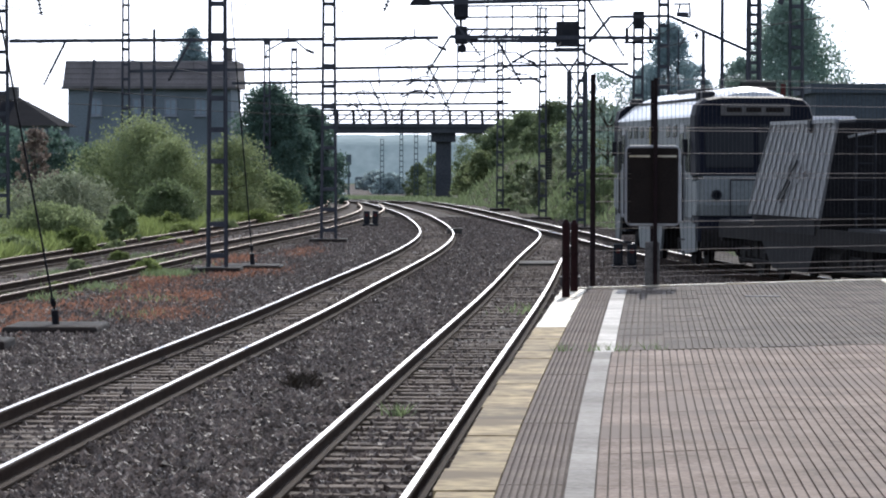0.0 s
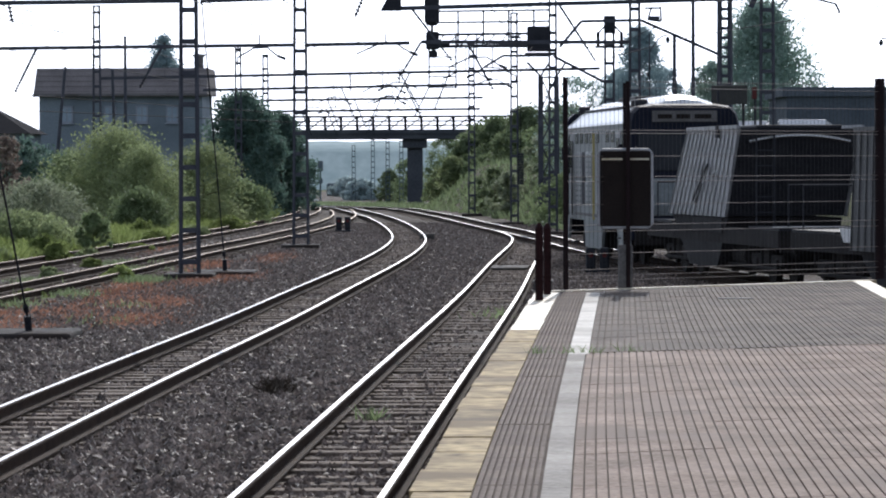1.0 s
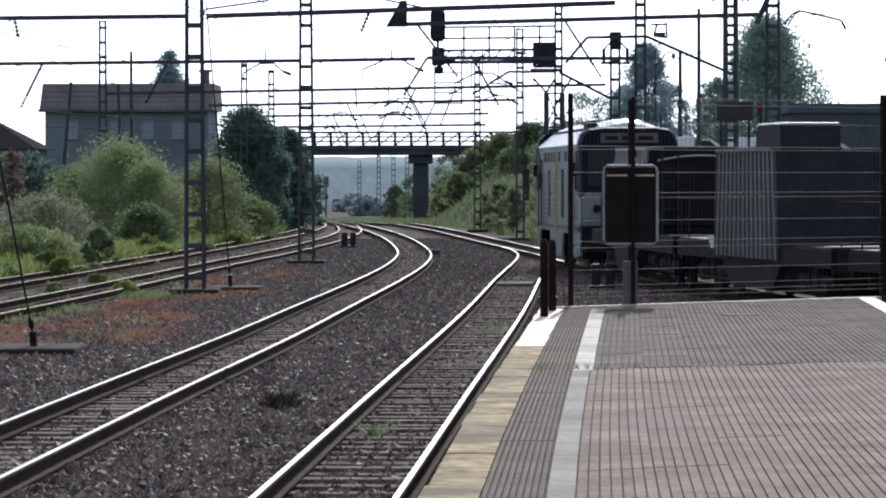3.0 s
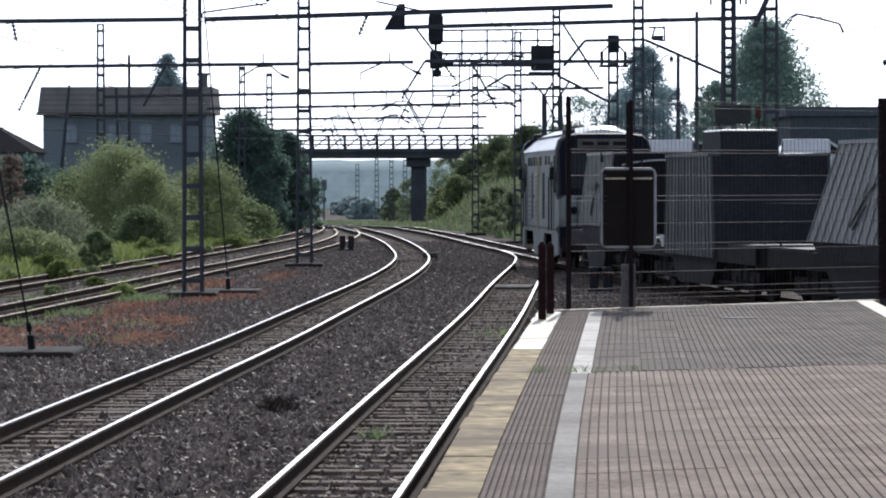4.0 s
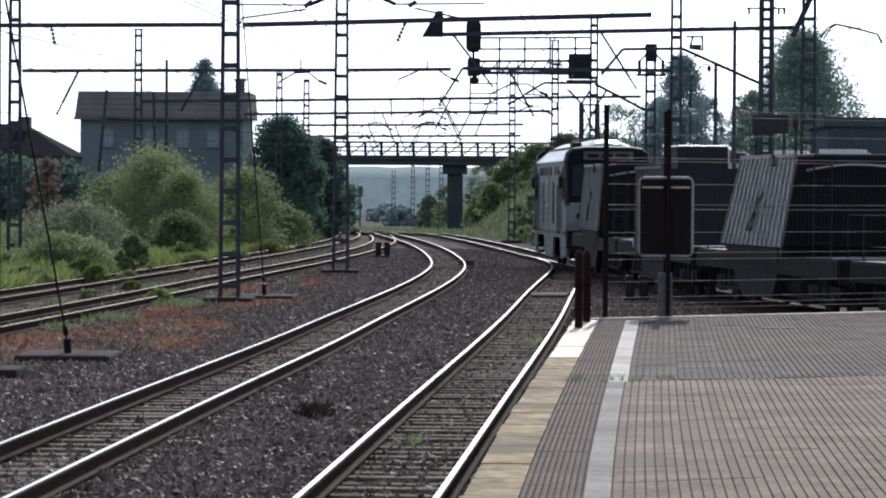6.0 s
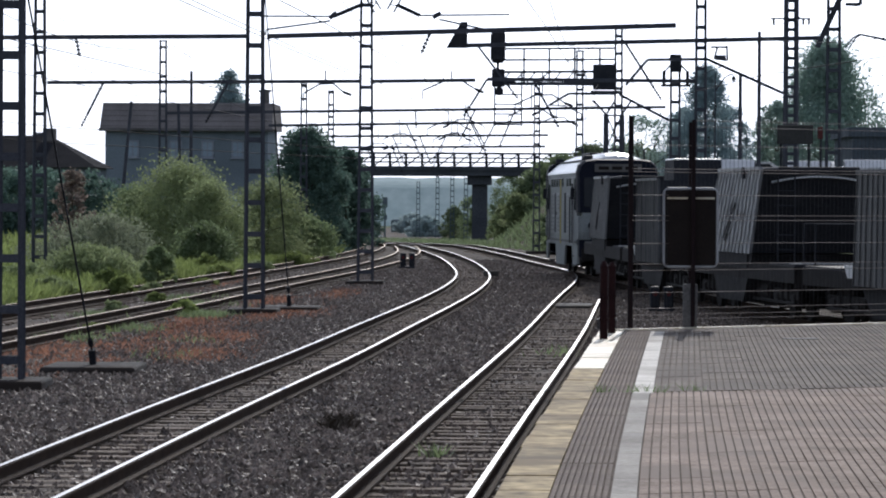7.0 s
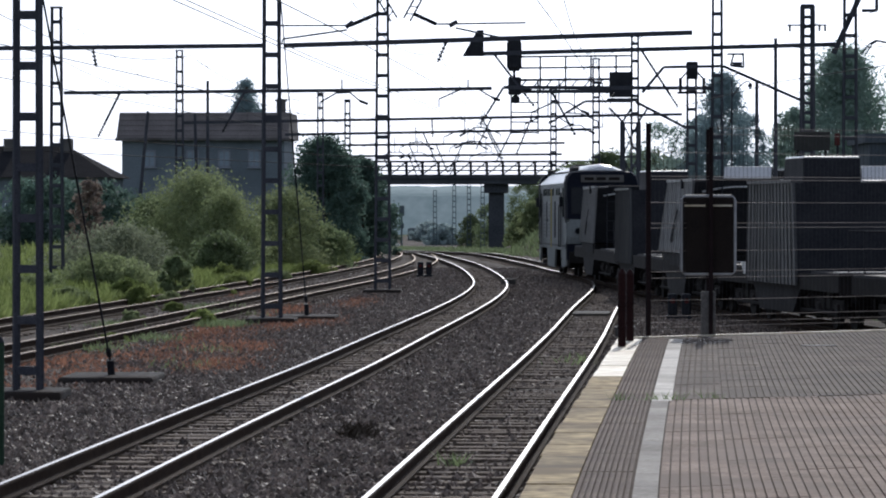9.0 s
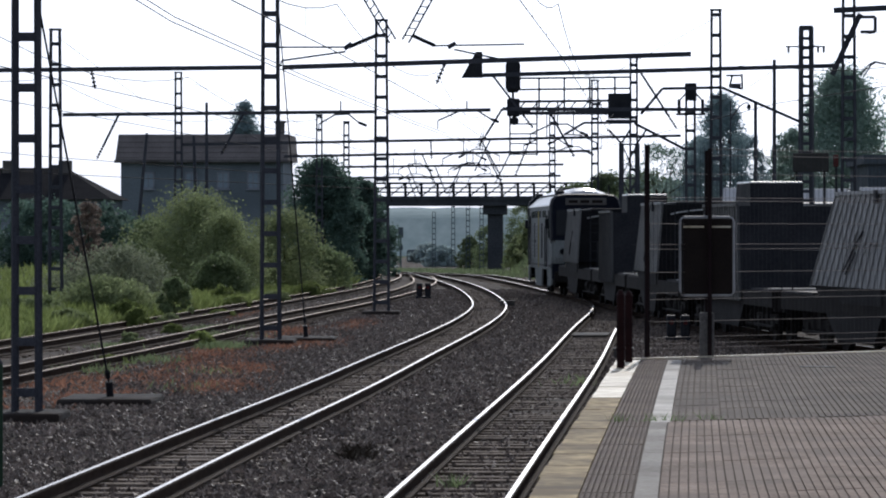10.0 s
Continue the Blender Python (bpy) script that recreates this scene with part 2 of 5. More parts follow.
def add_beam(bm, p, q, w, h):
    """A square bar from p to q, w wide and h high."""
    p, q = Vector(p), Vector(q)
    d = q - p
    made = bmesh.ops.create_cube(bm, size=1)["verts"]
    bmesh.ops.transform(bm, matrix=Matrix.Translation((p + q) / 2) @ d.to_track_quat("X", "Z").to_matrix().to_4x4() @ Matrix.Diagonal((d.length, w, h, 1)), verts=made)
    return bm


def box_bm(*a, **k):
    return add_box(bmesh.new(), *a, **k)


def add_prism(bm, outline, y0, y1, axis="y"):
    """Extrudes an outline (list of pairs) along an axis: 'y' takes (x, z), 'x' takes (y, z)."""
    rings = []
    for s in (y0, y1):
        rings.append([bm.verts.new((a, s, b) if axis == "y" else (s, a, b)) for a, b in outline])
    n = len(outline)
    bm.faces.new(rings[0])
    bm.faces.new(rings[1][::-1])
    for i in range(n):
        bm.faces.new((rings[0][i], rings[1][i], rings[1][(i + 1) % n], rings[0][(i + 1) % n]))
    bmesh.ops.recalc_face_normals(bm, faces=bm.faces)
    return bm


class Spline:
    """A natural cubic through knots (y, x)."""

    def __init__(self, knots):
        self.t, self.v = (np.array(c, float) for c in zip(*knots))
        n, h = len(self.t), np.diff(self.t)
        a, b = np.eye(n), np.zeros(n)
        for i in range(1, n - 1):
            a[i, i - 1:i + 2] = h[i - 1], 2 * (h[i - 1] + h[i]), h[i]
            b[i] = 6 * ((self.v[i + 1] - self.v[i]) / h[i] - (self.v[i] - self.v[i - 1]) / h[i - 1])
        self.m, self.h = np.linalg.solve(a, b), h

    def __call__(self, y):
        i = int(np.clip(np.searchsorted(self.t, y) - 1, 0, len(self.h) - 1))
        h, l, r = self.h[i], self.t[i + 1] - y, y - self.t[i]
        if y < self.t[0] or y > self.t[-1]:
            e = 0 if y < self.t[0] else -1
            k = self.slope(self.t[e])
            return float(self.v[e] + k * (y - self.t[e]))
        return float((self.m[i] * l ** 3 + self.m[i + 1] * r ** 3) / (6 * h) + (self.v[i] / h - self.m[i] * h / 6) * l + (self.v[i + 1] / h - self.m[i + 1] * h / 6) * r)

    def slope(self, y):
        y = min(max(y, self.t[0] + 0.01), self.t[-1] - 0.01)
        i = int(np.clip(np.searchsorted(self.t, y) - 1, 0, len(self.h) - 1))
        h, l, r = self.h[i], self.t[i + 1] - y, y - self.t[i]
        return float((-self.m[i] * l ** 2 + self.m[i + 1] * r ** 2) / (2 * h) + (self.v[i + 1] - self.v[i]) / h - (self.m[i + 1] - self.m[i]) * h / 6)


# centrelines of the metre-gauge tracks: distance ahead, place across
TRACK_A = Spline([(0, -2.2), (26, -0.93), (39, -0.32), (53, 0.35), (68, 1.02), (84, 1.66), (98, 2.28), (108, 2.66), (116, 2.72), (124, 2.42), (132, 1.93)])
TRACK_B = Spline([(0, -5.35), (28, -4.1), (40, -3.55), (54, -2.85), (65, -2.4), (82, -1.7), (100, -1.17), (112, -1.1), (125, -1.4), (140, -1.97), (160, -3.05), (185, -4.9), (225, -8.3), (330, -20), (420, -32)])
TRACK_C = Spline([(0, -12.6), (30, -10.6), (64, -8.4), (80, -7.5), (95, -6.8), (115, -5.7), (140, -4.75), (165, -4.65), (190, -5.7)])
TRACK_D = Spline([(0, -15.2), (30, -13.4), (60, -11.7), (81, -10.5), (101, -9.4), (127, -8.1), (160, -6.9), (190, -7.2), (225, -9.6)])
TRACK_E = Spline([(0, 27), (20, 19.5), (40, 13.3), (50, 10.5), (60, 8.29), (70, 6.64), (80, 5.45), (90, 4.6), (100, 3.95), (112, 3.28), (126, 2.3), (146, 1.0), (183, -1.7), (205, -4.0), (240, -8.0), (330, -19), (420, -31)])


def grade(y):
    """The line falls away beyond the station throat."""
    return 0.0 if y < 190 else -0.009 * (min(y, 420) - 190)


def verge_line(y):
    """Where the ballast gives way to the verge on the left."""
    return TRACK_D(y) if y < 215 else min(TRACK_D(215), TRACK_B(y) - 2.5)


def ground_z(x, y):
    z = -0.19 + grade(y)
    left = -verge_line(min(y, 420)) + 1.4
    if -x > left:
        z += 0.9 * min(1, (-x - left) / 9) ** 1.3
    right = max(TRACK_E(min(y, 230)) + 3.0, -0.8)
    if y > 60 and x > right:
        z += 2.6 * min(1, (x - right) / 3.0)
    return z


# ---- ground: one sheet to the horizon ----


def build_ground():
    ys = [-60, -30, -10] + list(np.arange(0, 130, 1.0)) + list(np.arange(130, 240, 2.5)) + [250, 270, 300, 330, 380, 450, 600, 900, 1500, 3000]
    xs = [-2500, -1000, -400, -150, -80, -50, -35] + list(np.arange(-28, 28.1, 0.5)) + [35, 50, 80, 150, 400, 1000, 2500]
    verts, faces = [], []
    for y in ys:
        for x in xs:
            z = ground_z(x, y)
            if abs(x) < 40 and y < 240:
                z += 0.05 * noise.noise((x * 0.9, y * 0.5, 0)) + 0.02 * noise.noise((x * 3, y * 2, 4))
            verts.append((x, y, z))
    n = len(xs)
    for j in range(len(ys) - 1):
        for i in range(n - 1):
            faces.append((j * n + i, j * n + i + 1, (j + 1) * n + i + 1, (j + 1) * n + i))
    ob = mesh_ob("ground", verts, faces, M_BALLAST, smooth=True)
    ob.data.materials.append(M_GRASS_GROUND)
    for f in ob.data.polygons:
        x, y, _ = f.center
        e = 0.8 * noise.noise((x * 0.4, y * 0.2, 2))
        if x < verge_line(min(y, 420)) - 1.6 + e or (x > max(TRACK_E(min(y, 230)) + 3.0, -0.8) + e and y > 60) or y > 640:
            f.material_index = 1
    tagged(ob, "grey ballast with brown dirt, green verge beside the tracks", "ground", kind="structure")


build_ground()

# ---- tracks ----
RAIL = [(-0.07, -0.15), (0.07, -0.15), (0.07, -0.135), (0.012, -0.115), (0.012, -0.045), (0.035, -0.035), (0.035, -0.012), (0.024, 0.0), (-0.024, 0.0), (-0.035, -0.012), (-0.035, -0.035), (-0.012, -0.045), (-0.012, -0.115), (-0.07, -0.135)]


def build_track(name, line, y0, y1, label, head, sleepers_to, dull=False):
    base = thing(name, pose(0, 0, 0), label, "railway track", kind="structure")
    step = 1.0
    for side in (-0.533, 0.533):
        verts, faces = [], []
        ys = np.arange(y0, y1 + 0.01, step)
        for y in ys:
            k = line.slope(y)
            nx, ny = 1 / math.hypot(1, k), -k / math.hypot(1, k)
            cx, cz = line(y), grade(y)
            for a, b in RAIL:
                verts.append((cx + nx * (side + a), y + ny * (side + a), cz + b))
        n = len(RAIL)
        for j in range(len(ys) - 1):
            for i in range(n):
                faces.append((j * n + i, (j + 1) * n + i, (j + 1) * n + (i + 1) % n, j * n + (i + 1) % n))
        rail = mesh_ob("rail", verts, faces, M_RAIL_SIDE, base)
        rail.data.materials.append(head)
        for f in rail.data.polygons:
            f.material_index = 1 if f.index % n == 7 else 0
    bm = bmesh.new()
    add_box(bm, -0.95, 0.95, -0.12, 0.12, -0.36, -0.165, bevel=0.015)
    me = bpy.data.meshes.new("sleeper")
    bm.to_mesh(me)
    bm.free()
    me.materials.append(M_SLEEPER)
    rng = random.Random(name)
    y = max(y0, 14)
    while y < sleepers_to:
        s = new("sleeper", me)
        s.parent = base
        s.matrix_basis = pose(line(y) + rng.uniform(-0.03, 0.03), y, rng.uniform(-0.012, 0.008), 0, 0, -math.degrees(math.atan(line.slope(y))) + rng.uniform(-1, 1))
        y += 0.6 * rng.uniform(0.96, 1.04)
    return base


build_track("track_1", TRACK_A, -30, 124, "polished metre-gauge track with weathered sleepers beside the platform", M_RAIL_TOP, 120)
build_track("track_2", TRACK_B, -30, 330, "polished curving metre-gauge track in grey ballast", M_RAIL_TOP, 150)
build_track("track_3", TRACK_C, -30, 185, "dull siding track half sunk in weeds", M_RAIL_DULL, 110)
build_track("track_4", TRACK_D, -30, 222, "dull siding track beside the grass verge", M_RAIL_DULL, 110)
build_track("track_5", TRACK_E, -30, 330, "curving track that carries the freight train", M_RAIL_TOP, 180)

# ---- platform ----
EDGE = Spline([(0, -0.8), (12, -0.36), (17.6, -0.13), (20.6, 0.0), (26.1, 0.26), (35.6, 0.74), (41.7, 1.06), (48, 1.40)])
P_TOP = 0.78


def end_y(x):
    """The skew far end of the platform."""
    return 43.0 + (x - 1.1) * 0.83


def strip(verts, faces, u0, u1, y0, y1, z0, z1, step=1.6):
    """A long slab between the offsets u0 and u1 from the platform edge; y1 None runs to the platform's end."""
    cols = []
    stop = [y1, y1] if y1 else [0, 0]
    if not y1:
        for i, u in enumerate((u0, u1)):
            y = 43.0
            for _ in range(6):
                y = end_y(EDGE(y) + u)
            stop[i] = y
    n = max(1, int((max(stop) - y0) / step))
    first = len(verts)
    for j in range(n + 1):
        for i, u in enumerate((u0, u1)):
            y = y0 + (stop[i] - y0) * j / n
            for z in (z1, z0):
                verts.append((EDGE(y) + u, y, z))
    for j in range(n):
        a, b = first + j * 4, first + (j + 1) * 4
        faces.append((a, a + 2, b + 2, b))
        faces.append((a + 1, a, b, b + 1))
        faces.append((a + 2, a + 3, b + 3, b + 2))
    a, b = first, first + n * 4
    faces.append((a, a + 1, a + 3, a + 2))
    faces.append((b, b + 2, b + 3, b + 1))


def build_platform():
    base = thing("platform", pose(0, 0, 0), "island platform with ribbed paving and a worn painted edge", "platform", kind="structure")
    v, f = [], []
    strip(v, f, 0.06, 4.2, -14, None, -0.4, P_TOP - 0.012)
    mesh_ob("platform_body", v, f, M_GROOVE, base, "dark joints and concrete core")
    v, f = [], []
    strip(v, f, 0.02, 0.075, -14, None, -0.4, P_TOP - 0.09)
    mesh_ob("platform_wall", v, f, M_CONCRETE, base, "stained concrete retaining wall")
    rng = random.Random(5)
    y = -14.0
    while y < 42.6:
        l = min(rng.uniform(0.95, 1.25), 42.9 - y)
        v, f = [], []
        strip(v, f, rng.uniform(-0.015, 0.01), 0.29, y, y + l - 0.015, P_TOP - 0.1, P_TOP + rng.uniform(0.0, 0.008), 3)
        mesh_ob("edge_slab", v, f, M_EDGE_WHITE if y > rng.uniform(29, 34) else M_EDGE, base)
        y += l
    y = -14.0
    while y < 42.4:
        l = 1.0 if y < 29.2 else 0.8
        v, f = [], []
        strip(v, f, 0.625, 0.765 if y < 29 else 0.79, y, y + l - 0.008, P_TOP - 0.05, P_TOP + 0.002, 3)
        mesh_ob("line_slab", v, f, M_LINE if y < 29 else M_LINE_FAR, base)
        y += l
    # ribbed slabs, each an object: columns across, lengths along
    far = 48.0
    for name, cols, pitch, gap, y0, y1, length, material in (
            ("tactile_slab", [(0.30, 0.62)], 0.0355, 0.013, 14.0, 29.2, 0.8, M_TACTILE),
            ("tactile_slab", [(0.30, 0.62)], 0.0355, 0.014, 29.23, far, 0.8, M_TACTILE),
            ("paving_slab", [(0.775 + 0.418 * i, 1.190 + 0.418 * i) for i in range(8)], 0.0595, 0.0095, 14.0, 29.2, 1.0, M_PAVE_NEAR),
            ("paving_slab", [(0.80 + 0.418 * i, 1.215 + 0.418 * i) for i in range(8)], 0.0595, 0.0125, 29.25, far, 0.62, M_PAVE_FAR)):
        for u0, u1 in cols:
            y = y0
            skew = 0.0 if name == "tactile_slab" else 0.5
            while y < y1 - 0.05:
                stop = min(y + length, y1)
                mid = skew * ((u0 + u1) / 2 - 0.8)
                limit = end_y(EDGE(y) + (u0 + u1) / 2) - mid if y1 == far else y1
                if y > limit - 0.15:
                    break
                stop = min(stop, limit)
                v, f = [], []
                lift = rng.uniform(-0.002, 0.0015)
                for i in range(int((u1 - u0 + 0.004) / pitch)):
                    a = u0 + i * pitch
                    b = skew * (a - 0.8)
                    strip(v, f, a, a + pitch - gap, y + b, stop + b - 0.007, P_TOP - 0.012, P_TOP - 0.001 + lift, 3)
                mesh_ob(name, v, f, material, base)
                y += length
    v, f = [], []
    strip(v, f, 0.30, 4.1, -14, 14.0, P_TOP - 0.05, P_TOP)
    mesh_ob("near_paving", v, f, M_PAVE_NEAR, base)
    v, f = [], []
    strip(v, f, 4.12, 4.35, -14, None, -0.3, P_TOP + 0.003)
    mesh_ob("end_slab", v, f, M_EDGE_WHITE, base)
    p, q = (1.16, end_y(1.16) + 0.06), (5.75, end_y(5.75) + 0.06)
    bm = bmesh.new()
    add_beam(bm, (*p, P_TOP - 0.1), (*q, P_TOP - 0.1), 0.13, 0.22)
    part("end_kerb", bm, M_EDGE_WHITE, base, "pale concrete end kerb")
    bm = box_bm(3.2, 3.6, 40.65, 40.95, P_TOP, P_TOP + 0.007)
    part("drain_slot", bm, M_COAL, base, "dark drain slot")


build_platform()

# ---- masts and gantries ----


def lattice_mast(x, y, z0, top, w, label, rot=0.0, step=0.62, leg=0.055, taper=0.75, solid=False, base_block=True):
    ob = thing("catenary_mast", pose(x, y, z0, 0, 0, rot), label, "mast", "catenary masts")
    h = top - z0
    d = w * 0.7
    for sx in (-1, 1):
        for sy in (-1, 1):
            bm = bmesh.new()
            add_beam(bm, (sx * w / 2, sy * d / 2, 0), (sx * w / 2 * taper, sy * d / 2 * taper, h), leg, leg)
            part("leg", bm, M_STEEL, ob)
    z = 0.35
    while z < h - 0.1:
        k = 1 - (1 - taper) * z / h
        bm = bmesh.new()
        for sy in (-1, 1):
            add_box(bm, -w / 2 * k, w / 2 * k, sy * d / 2 * k - 0.012, sy * d / 2 * k + 0.012, z, z + 0.11)
        for sx in (-1, 1):
            add_box(bm, sx * w / 2 * k - 0.012, sx * w / 2 * k + 0.012, -d / 2 * k, d / 2 * k, z, z + 0.11)
        part("batten", bm, M_STEEL, ob)
        z += step
    part("cap_plate", box_bm(-w / 2 * taper - 0.05, w / 2 * taper + 0.05, -d / 2 * taper - 0.05, d / 2 * taper + 0.05, h, h + 0.06), M_STEEL, ob)
    if base_block:
        part("footing", box_bm(-w / 2 - 0.35, w / 2 + 0.35, -d / 2 - 0.5, d / 2 + 0.5, -0.3, 0.15, bevel=0.03), M_FOOT, ob, "weathered concrete footing")
    return ob


MAST = "grey ladder-like lattice catenary mast on a concrete footing"
lattice_mast(-6.67, 46.8, -0.2, 8.2, 0.32, MAST, taper=0.92, step=0.68)
lattice_mast(-5.65, 78.0, -0.2, 9.2, 0.40, MAST, step=0.7)
lattice_mast(-4.30, 105.8, -0.2, 8.7, 0.44, MAST, taper=0.7)
lattice_mast(-14.2, 106, 0.2, 8.45, 0.38, "slim grey lattice mast in the grass verge", taper=0.7)
lattice_mast(-14.5, 147, 0.3, 9.0, 0.34, "slim grey lattice mast among bushes", taper=0.7)
lattice_mast(-9.8, 168, 0, 7.9, 0.30, "slim grey lattice mast before a dark tree", taper=0.8)
lattice_mast(-9.0, 178, 0, 7.9, 0.30, "slim grey lattice mast before a dark tree", taper=0.8)
lattice_mast(5.80, 106, -0.2, 9.0, 0.34, "slim grey lattice mast behind the train", taper=0.75)
lattice_mast(9.8, 106, 1.0, 11.0, 0.42, "tall lattice mast behind the train carrying a bracket")
lattice_mast(3.92, 125, -0.2, 8.5, 0.28, "slim lattice mast carrying the signal gantry", taper=0.8)
lattice_mast(2.97, 146, -0.2, 8.6, 0.30, "slim lattice mast beside the far curve", taper=0.8)
lattice_mast(1.40, 171, -0.2, 8.2, 0.30, "slim lattice mast beside the far curve", taper=0.8)
lattice_mast(10.05, 125, 2.0, 9.6, 0.40, "dense lattice power pole with a short cross-arm", step=0.34, leg=0.12, taper=0.9)
lattice_mast(5.70, 120, -0.2, 7.3, 0.32, "lattice mast carrying a pole transformer", taper=0.9)


def beam(p, q, w=0.14, h=0.14, label="long grey catenary gantry beam between masts", hangers=()):
    """A portal beam; hangers are (share along it, sideways, down) struts with an insulator at the foot."""
    ob = thing("gantry_beam", pose(*p), label, "gantry beam", "catenary gantry beams")
    d = Vector(q) - Vector(p)
    part("tube", add_beam(bmesh.new(), (0, 0, 0), d, w, h), M_STEEL, ob)
    for s, dx, dz in hangers:
        a = d * s
        b = a + Vector((dx, 0, -dz))
        part("strut", add_beam(bmesh.new(), a, b, 0.07, 0.07), M_STEEL, ob)
        bm = bmesh.new()
        u = (b - a).normalized()
        for i in range(4):
            c = b + u * (0.06 + i * 0.09)
            add_bar(bm, c - u * 0.02, c + u * 0.02, 0.05, 8)
        add_bar(bm, b, b + u * 0.4, 0.02, 6)
        part("insulator", bm, M_DARK, ob)
    return ob


beam((-13.5, 78.2, 5.95), (-5.85, 78.2, 6.02), 0.10, 0.10, hangers=[(0.5, 0.01, 0.05)])
beam((-5.4, 78.2, 6.02), (3.72, 78.2, 6.30), 0.11, 0.11, hangers=[(0.40, -0.05, 0.12)])
beam((-14.0, 106.2, 5.90), (-4.5, 106.2, 5.98), 0.11, 0.11, hangers=[(0.18, -0.5, 1.0), (0.58, -0.5, 0.9)])
beam((-4.1, 106.2, 5.98), (-1.0, 106.2, 6.03), 0.11, 0.11)
beam((-0.65, 106.2, 6.06), (5.65, 106.2, 6.03), 0.11, 0.11, hangers=[(0.0, -0.5, 0.8), (0.22, 0.6, 1.1)])
beam((-1.5, 106.4, 7.08), (9.4, 106.4, 7.36), 0.13, 0.13, "upper gantry beam over the right-hand tracks", hangers=[(0.05, 1.0, 1.3), (0.46, 0.9, 1.4)])
beam((-14.4, 147.2, 6.0), (6.6, 147.2, 6.35), 0.12, 0.12, hangers=[(0.62, -0.5, 1.0), (0.60, 0.6, 1.1), (0.70, -0.5, 1.2), (0.5, 0.02, 0.4)])
beam((-11.5, 168.2, 5.95), (3.2, 168.2, 6.2), 0.13, 0.13, hangers=[(0.45, 0.5, 1.1), (0.66, 0.6, 1.2), (0.74, -0.6, 1.2)])
beam((-12.5, 192, 5.85), (2.2, 192, 6.0), 0.13, 0.13, hangers=[(0.42, 0.5, 1.2), (0.52, 0.5, 1.2), (0.62, -0.6, 1.2)])
beam((-14, 225, 5.75), (2.4, 225, 5.9), 0.15, 0.15, hangers=[(0.3, 0.5, 1.2), (0.4, 0.5, 1.2), (0.6, -0.6, 1.2)])

# ---- road bridge ----


def build_bridge():
    ob = thing("road_bridge", pose(0, 330, 0), "dark concrete road bridge with a lattice railing across the tracks", "bridge", kind="structure")
    part("deck", box_bm(-16, 16, -3, 3, 4.72, 5.55, bevel=0.05), M_BRIDGE, ob)
    part("fascia", box_bm(-16, 16, -3.25, -3.02, 5.25, 5.62), M_BRIDGE, ob)
    for z, t in ((6.72, 0.2), (6.32, 0.14), (5.92, 0.14)):
        part("railing_rail", box_bm(-16, 16, -3.05, -2.93, z, z + t), M_DARK, ob)
    x = -15.5
    while x < 16:
        part("railing_post", box_bm(x - 0.13, x + 0.13, -3.06, -2.92, 5.5, 6.85), M_DARK, ob)
        part("railing_brace", add_beam(bmesh.new(), (x, -2.99, 5.6), (x + 1.5, -2.99, 6.8), 0.12, 0.12), M_DARK, ob)
        x += 1.5
    part("pier", box_bm(-3.35, -1.9, -1.5, 1.5, -2.6, 4.2, bevel=0.05), M_BRIDGE, ob)
    part("pier_head", box_bm(-3.75, -1.5, -2.2, 2.2, 3.9, 4.72, bevel=0.05), M_BRIDGE, ob)
    part("abutment", box_bm(-24, -13.4, -3, 3, -2.6, 5.4), M_BRIDGE, ob)


build_bridge()

# ---- the freight train ----
# bright steel colour stands in for the sun glint on the hood top
M_GLINT_LID = mat("bright_glint_steel", (0.5, 0.5, 0.5), (0.65, 0.65, 0.65), 0.3, metal=1.0, scale=3, fine=20, bump=0.02)
FRONT0, SPEED = 87.0, 5.06


def advance(t):
    """How far the train has rolled: steady at first, then gathering pace."""
    return SPEED * t + 0.11 * max(0.0, t - 6.0) ** 2


MOVING = []


def rail_pose(y, z=0.0):
    return pose(TRACK_E(y), y, z, 0, 0, -math.degrees(math.atan(TRACK_E.slope(y))))


def wheelset(parent, y, r=0.42):
    for sx in (-0.53, 0.53):
        bm = bmesh.new()
        add_bar(bm, (sx - 0.06, y, r), (sx + 0.06, y, r), r, 20)
        add_bar(bm, (sx - 0.09, y, r), (sx + 0.09, y, r), r * 0.35, 12)
        part("wheel", bm, M_BOGIE, parent)
    part("axle", add_bar(bmesh.new(), (-0.75, y, r), (0.75, y, r), 0.07, 10), M_BOGIE, parent)


def bogie(parent, y):
    bm = bmesh.new()
    for sx in (-0.85, 0.85):
        add_box(bm, sx - 0.06, sx + 0.06, y - 1.3, y + 1.3, 0.42, 0.62, bevel=0.03)
        for dy in (-0.85, 0.85):
            add_box(bm, sx - 0.1, sx + 0.1, y + dy - 0.17, y + dy + 0.17, 0.28, 0.55, bevel=0.04)
        for dy in (-0.3, 0.3):
            add_bar(bm, (sx, y + dy, 0.35), (sx, y + dy, 0.75), 0.1, 10)
    add_box(bm, -0.9, 0.9, y - 0.2, y + 0.2, 0.45, 0.75)
    frame_ob = part("bogie", bm, M_BOGIE, parent, "grimy bogie frame")
    for dy in (-0.85, 0.85):
        wheelset(frame_ob, y + dy)


def buffers(parent, y, s, m=M_BOGIE):
    bm = bmesh.new()
    add_bar(bm, (0, y, 0.78), (0, y + s * 0.42, 0.78), 0.09, 12)
    add_bar(bm, (0, y + s * 0.38, 0.78), (0, y + s * 0.45, 0.78), 0.19, 16)
    part("central_buffer", bm, m, parent, "round central buffer")


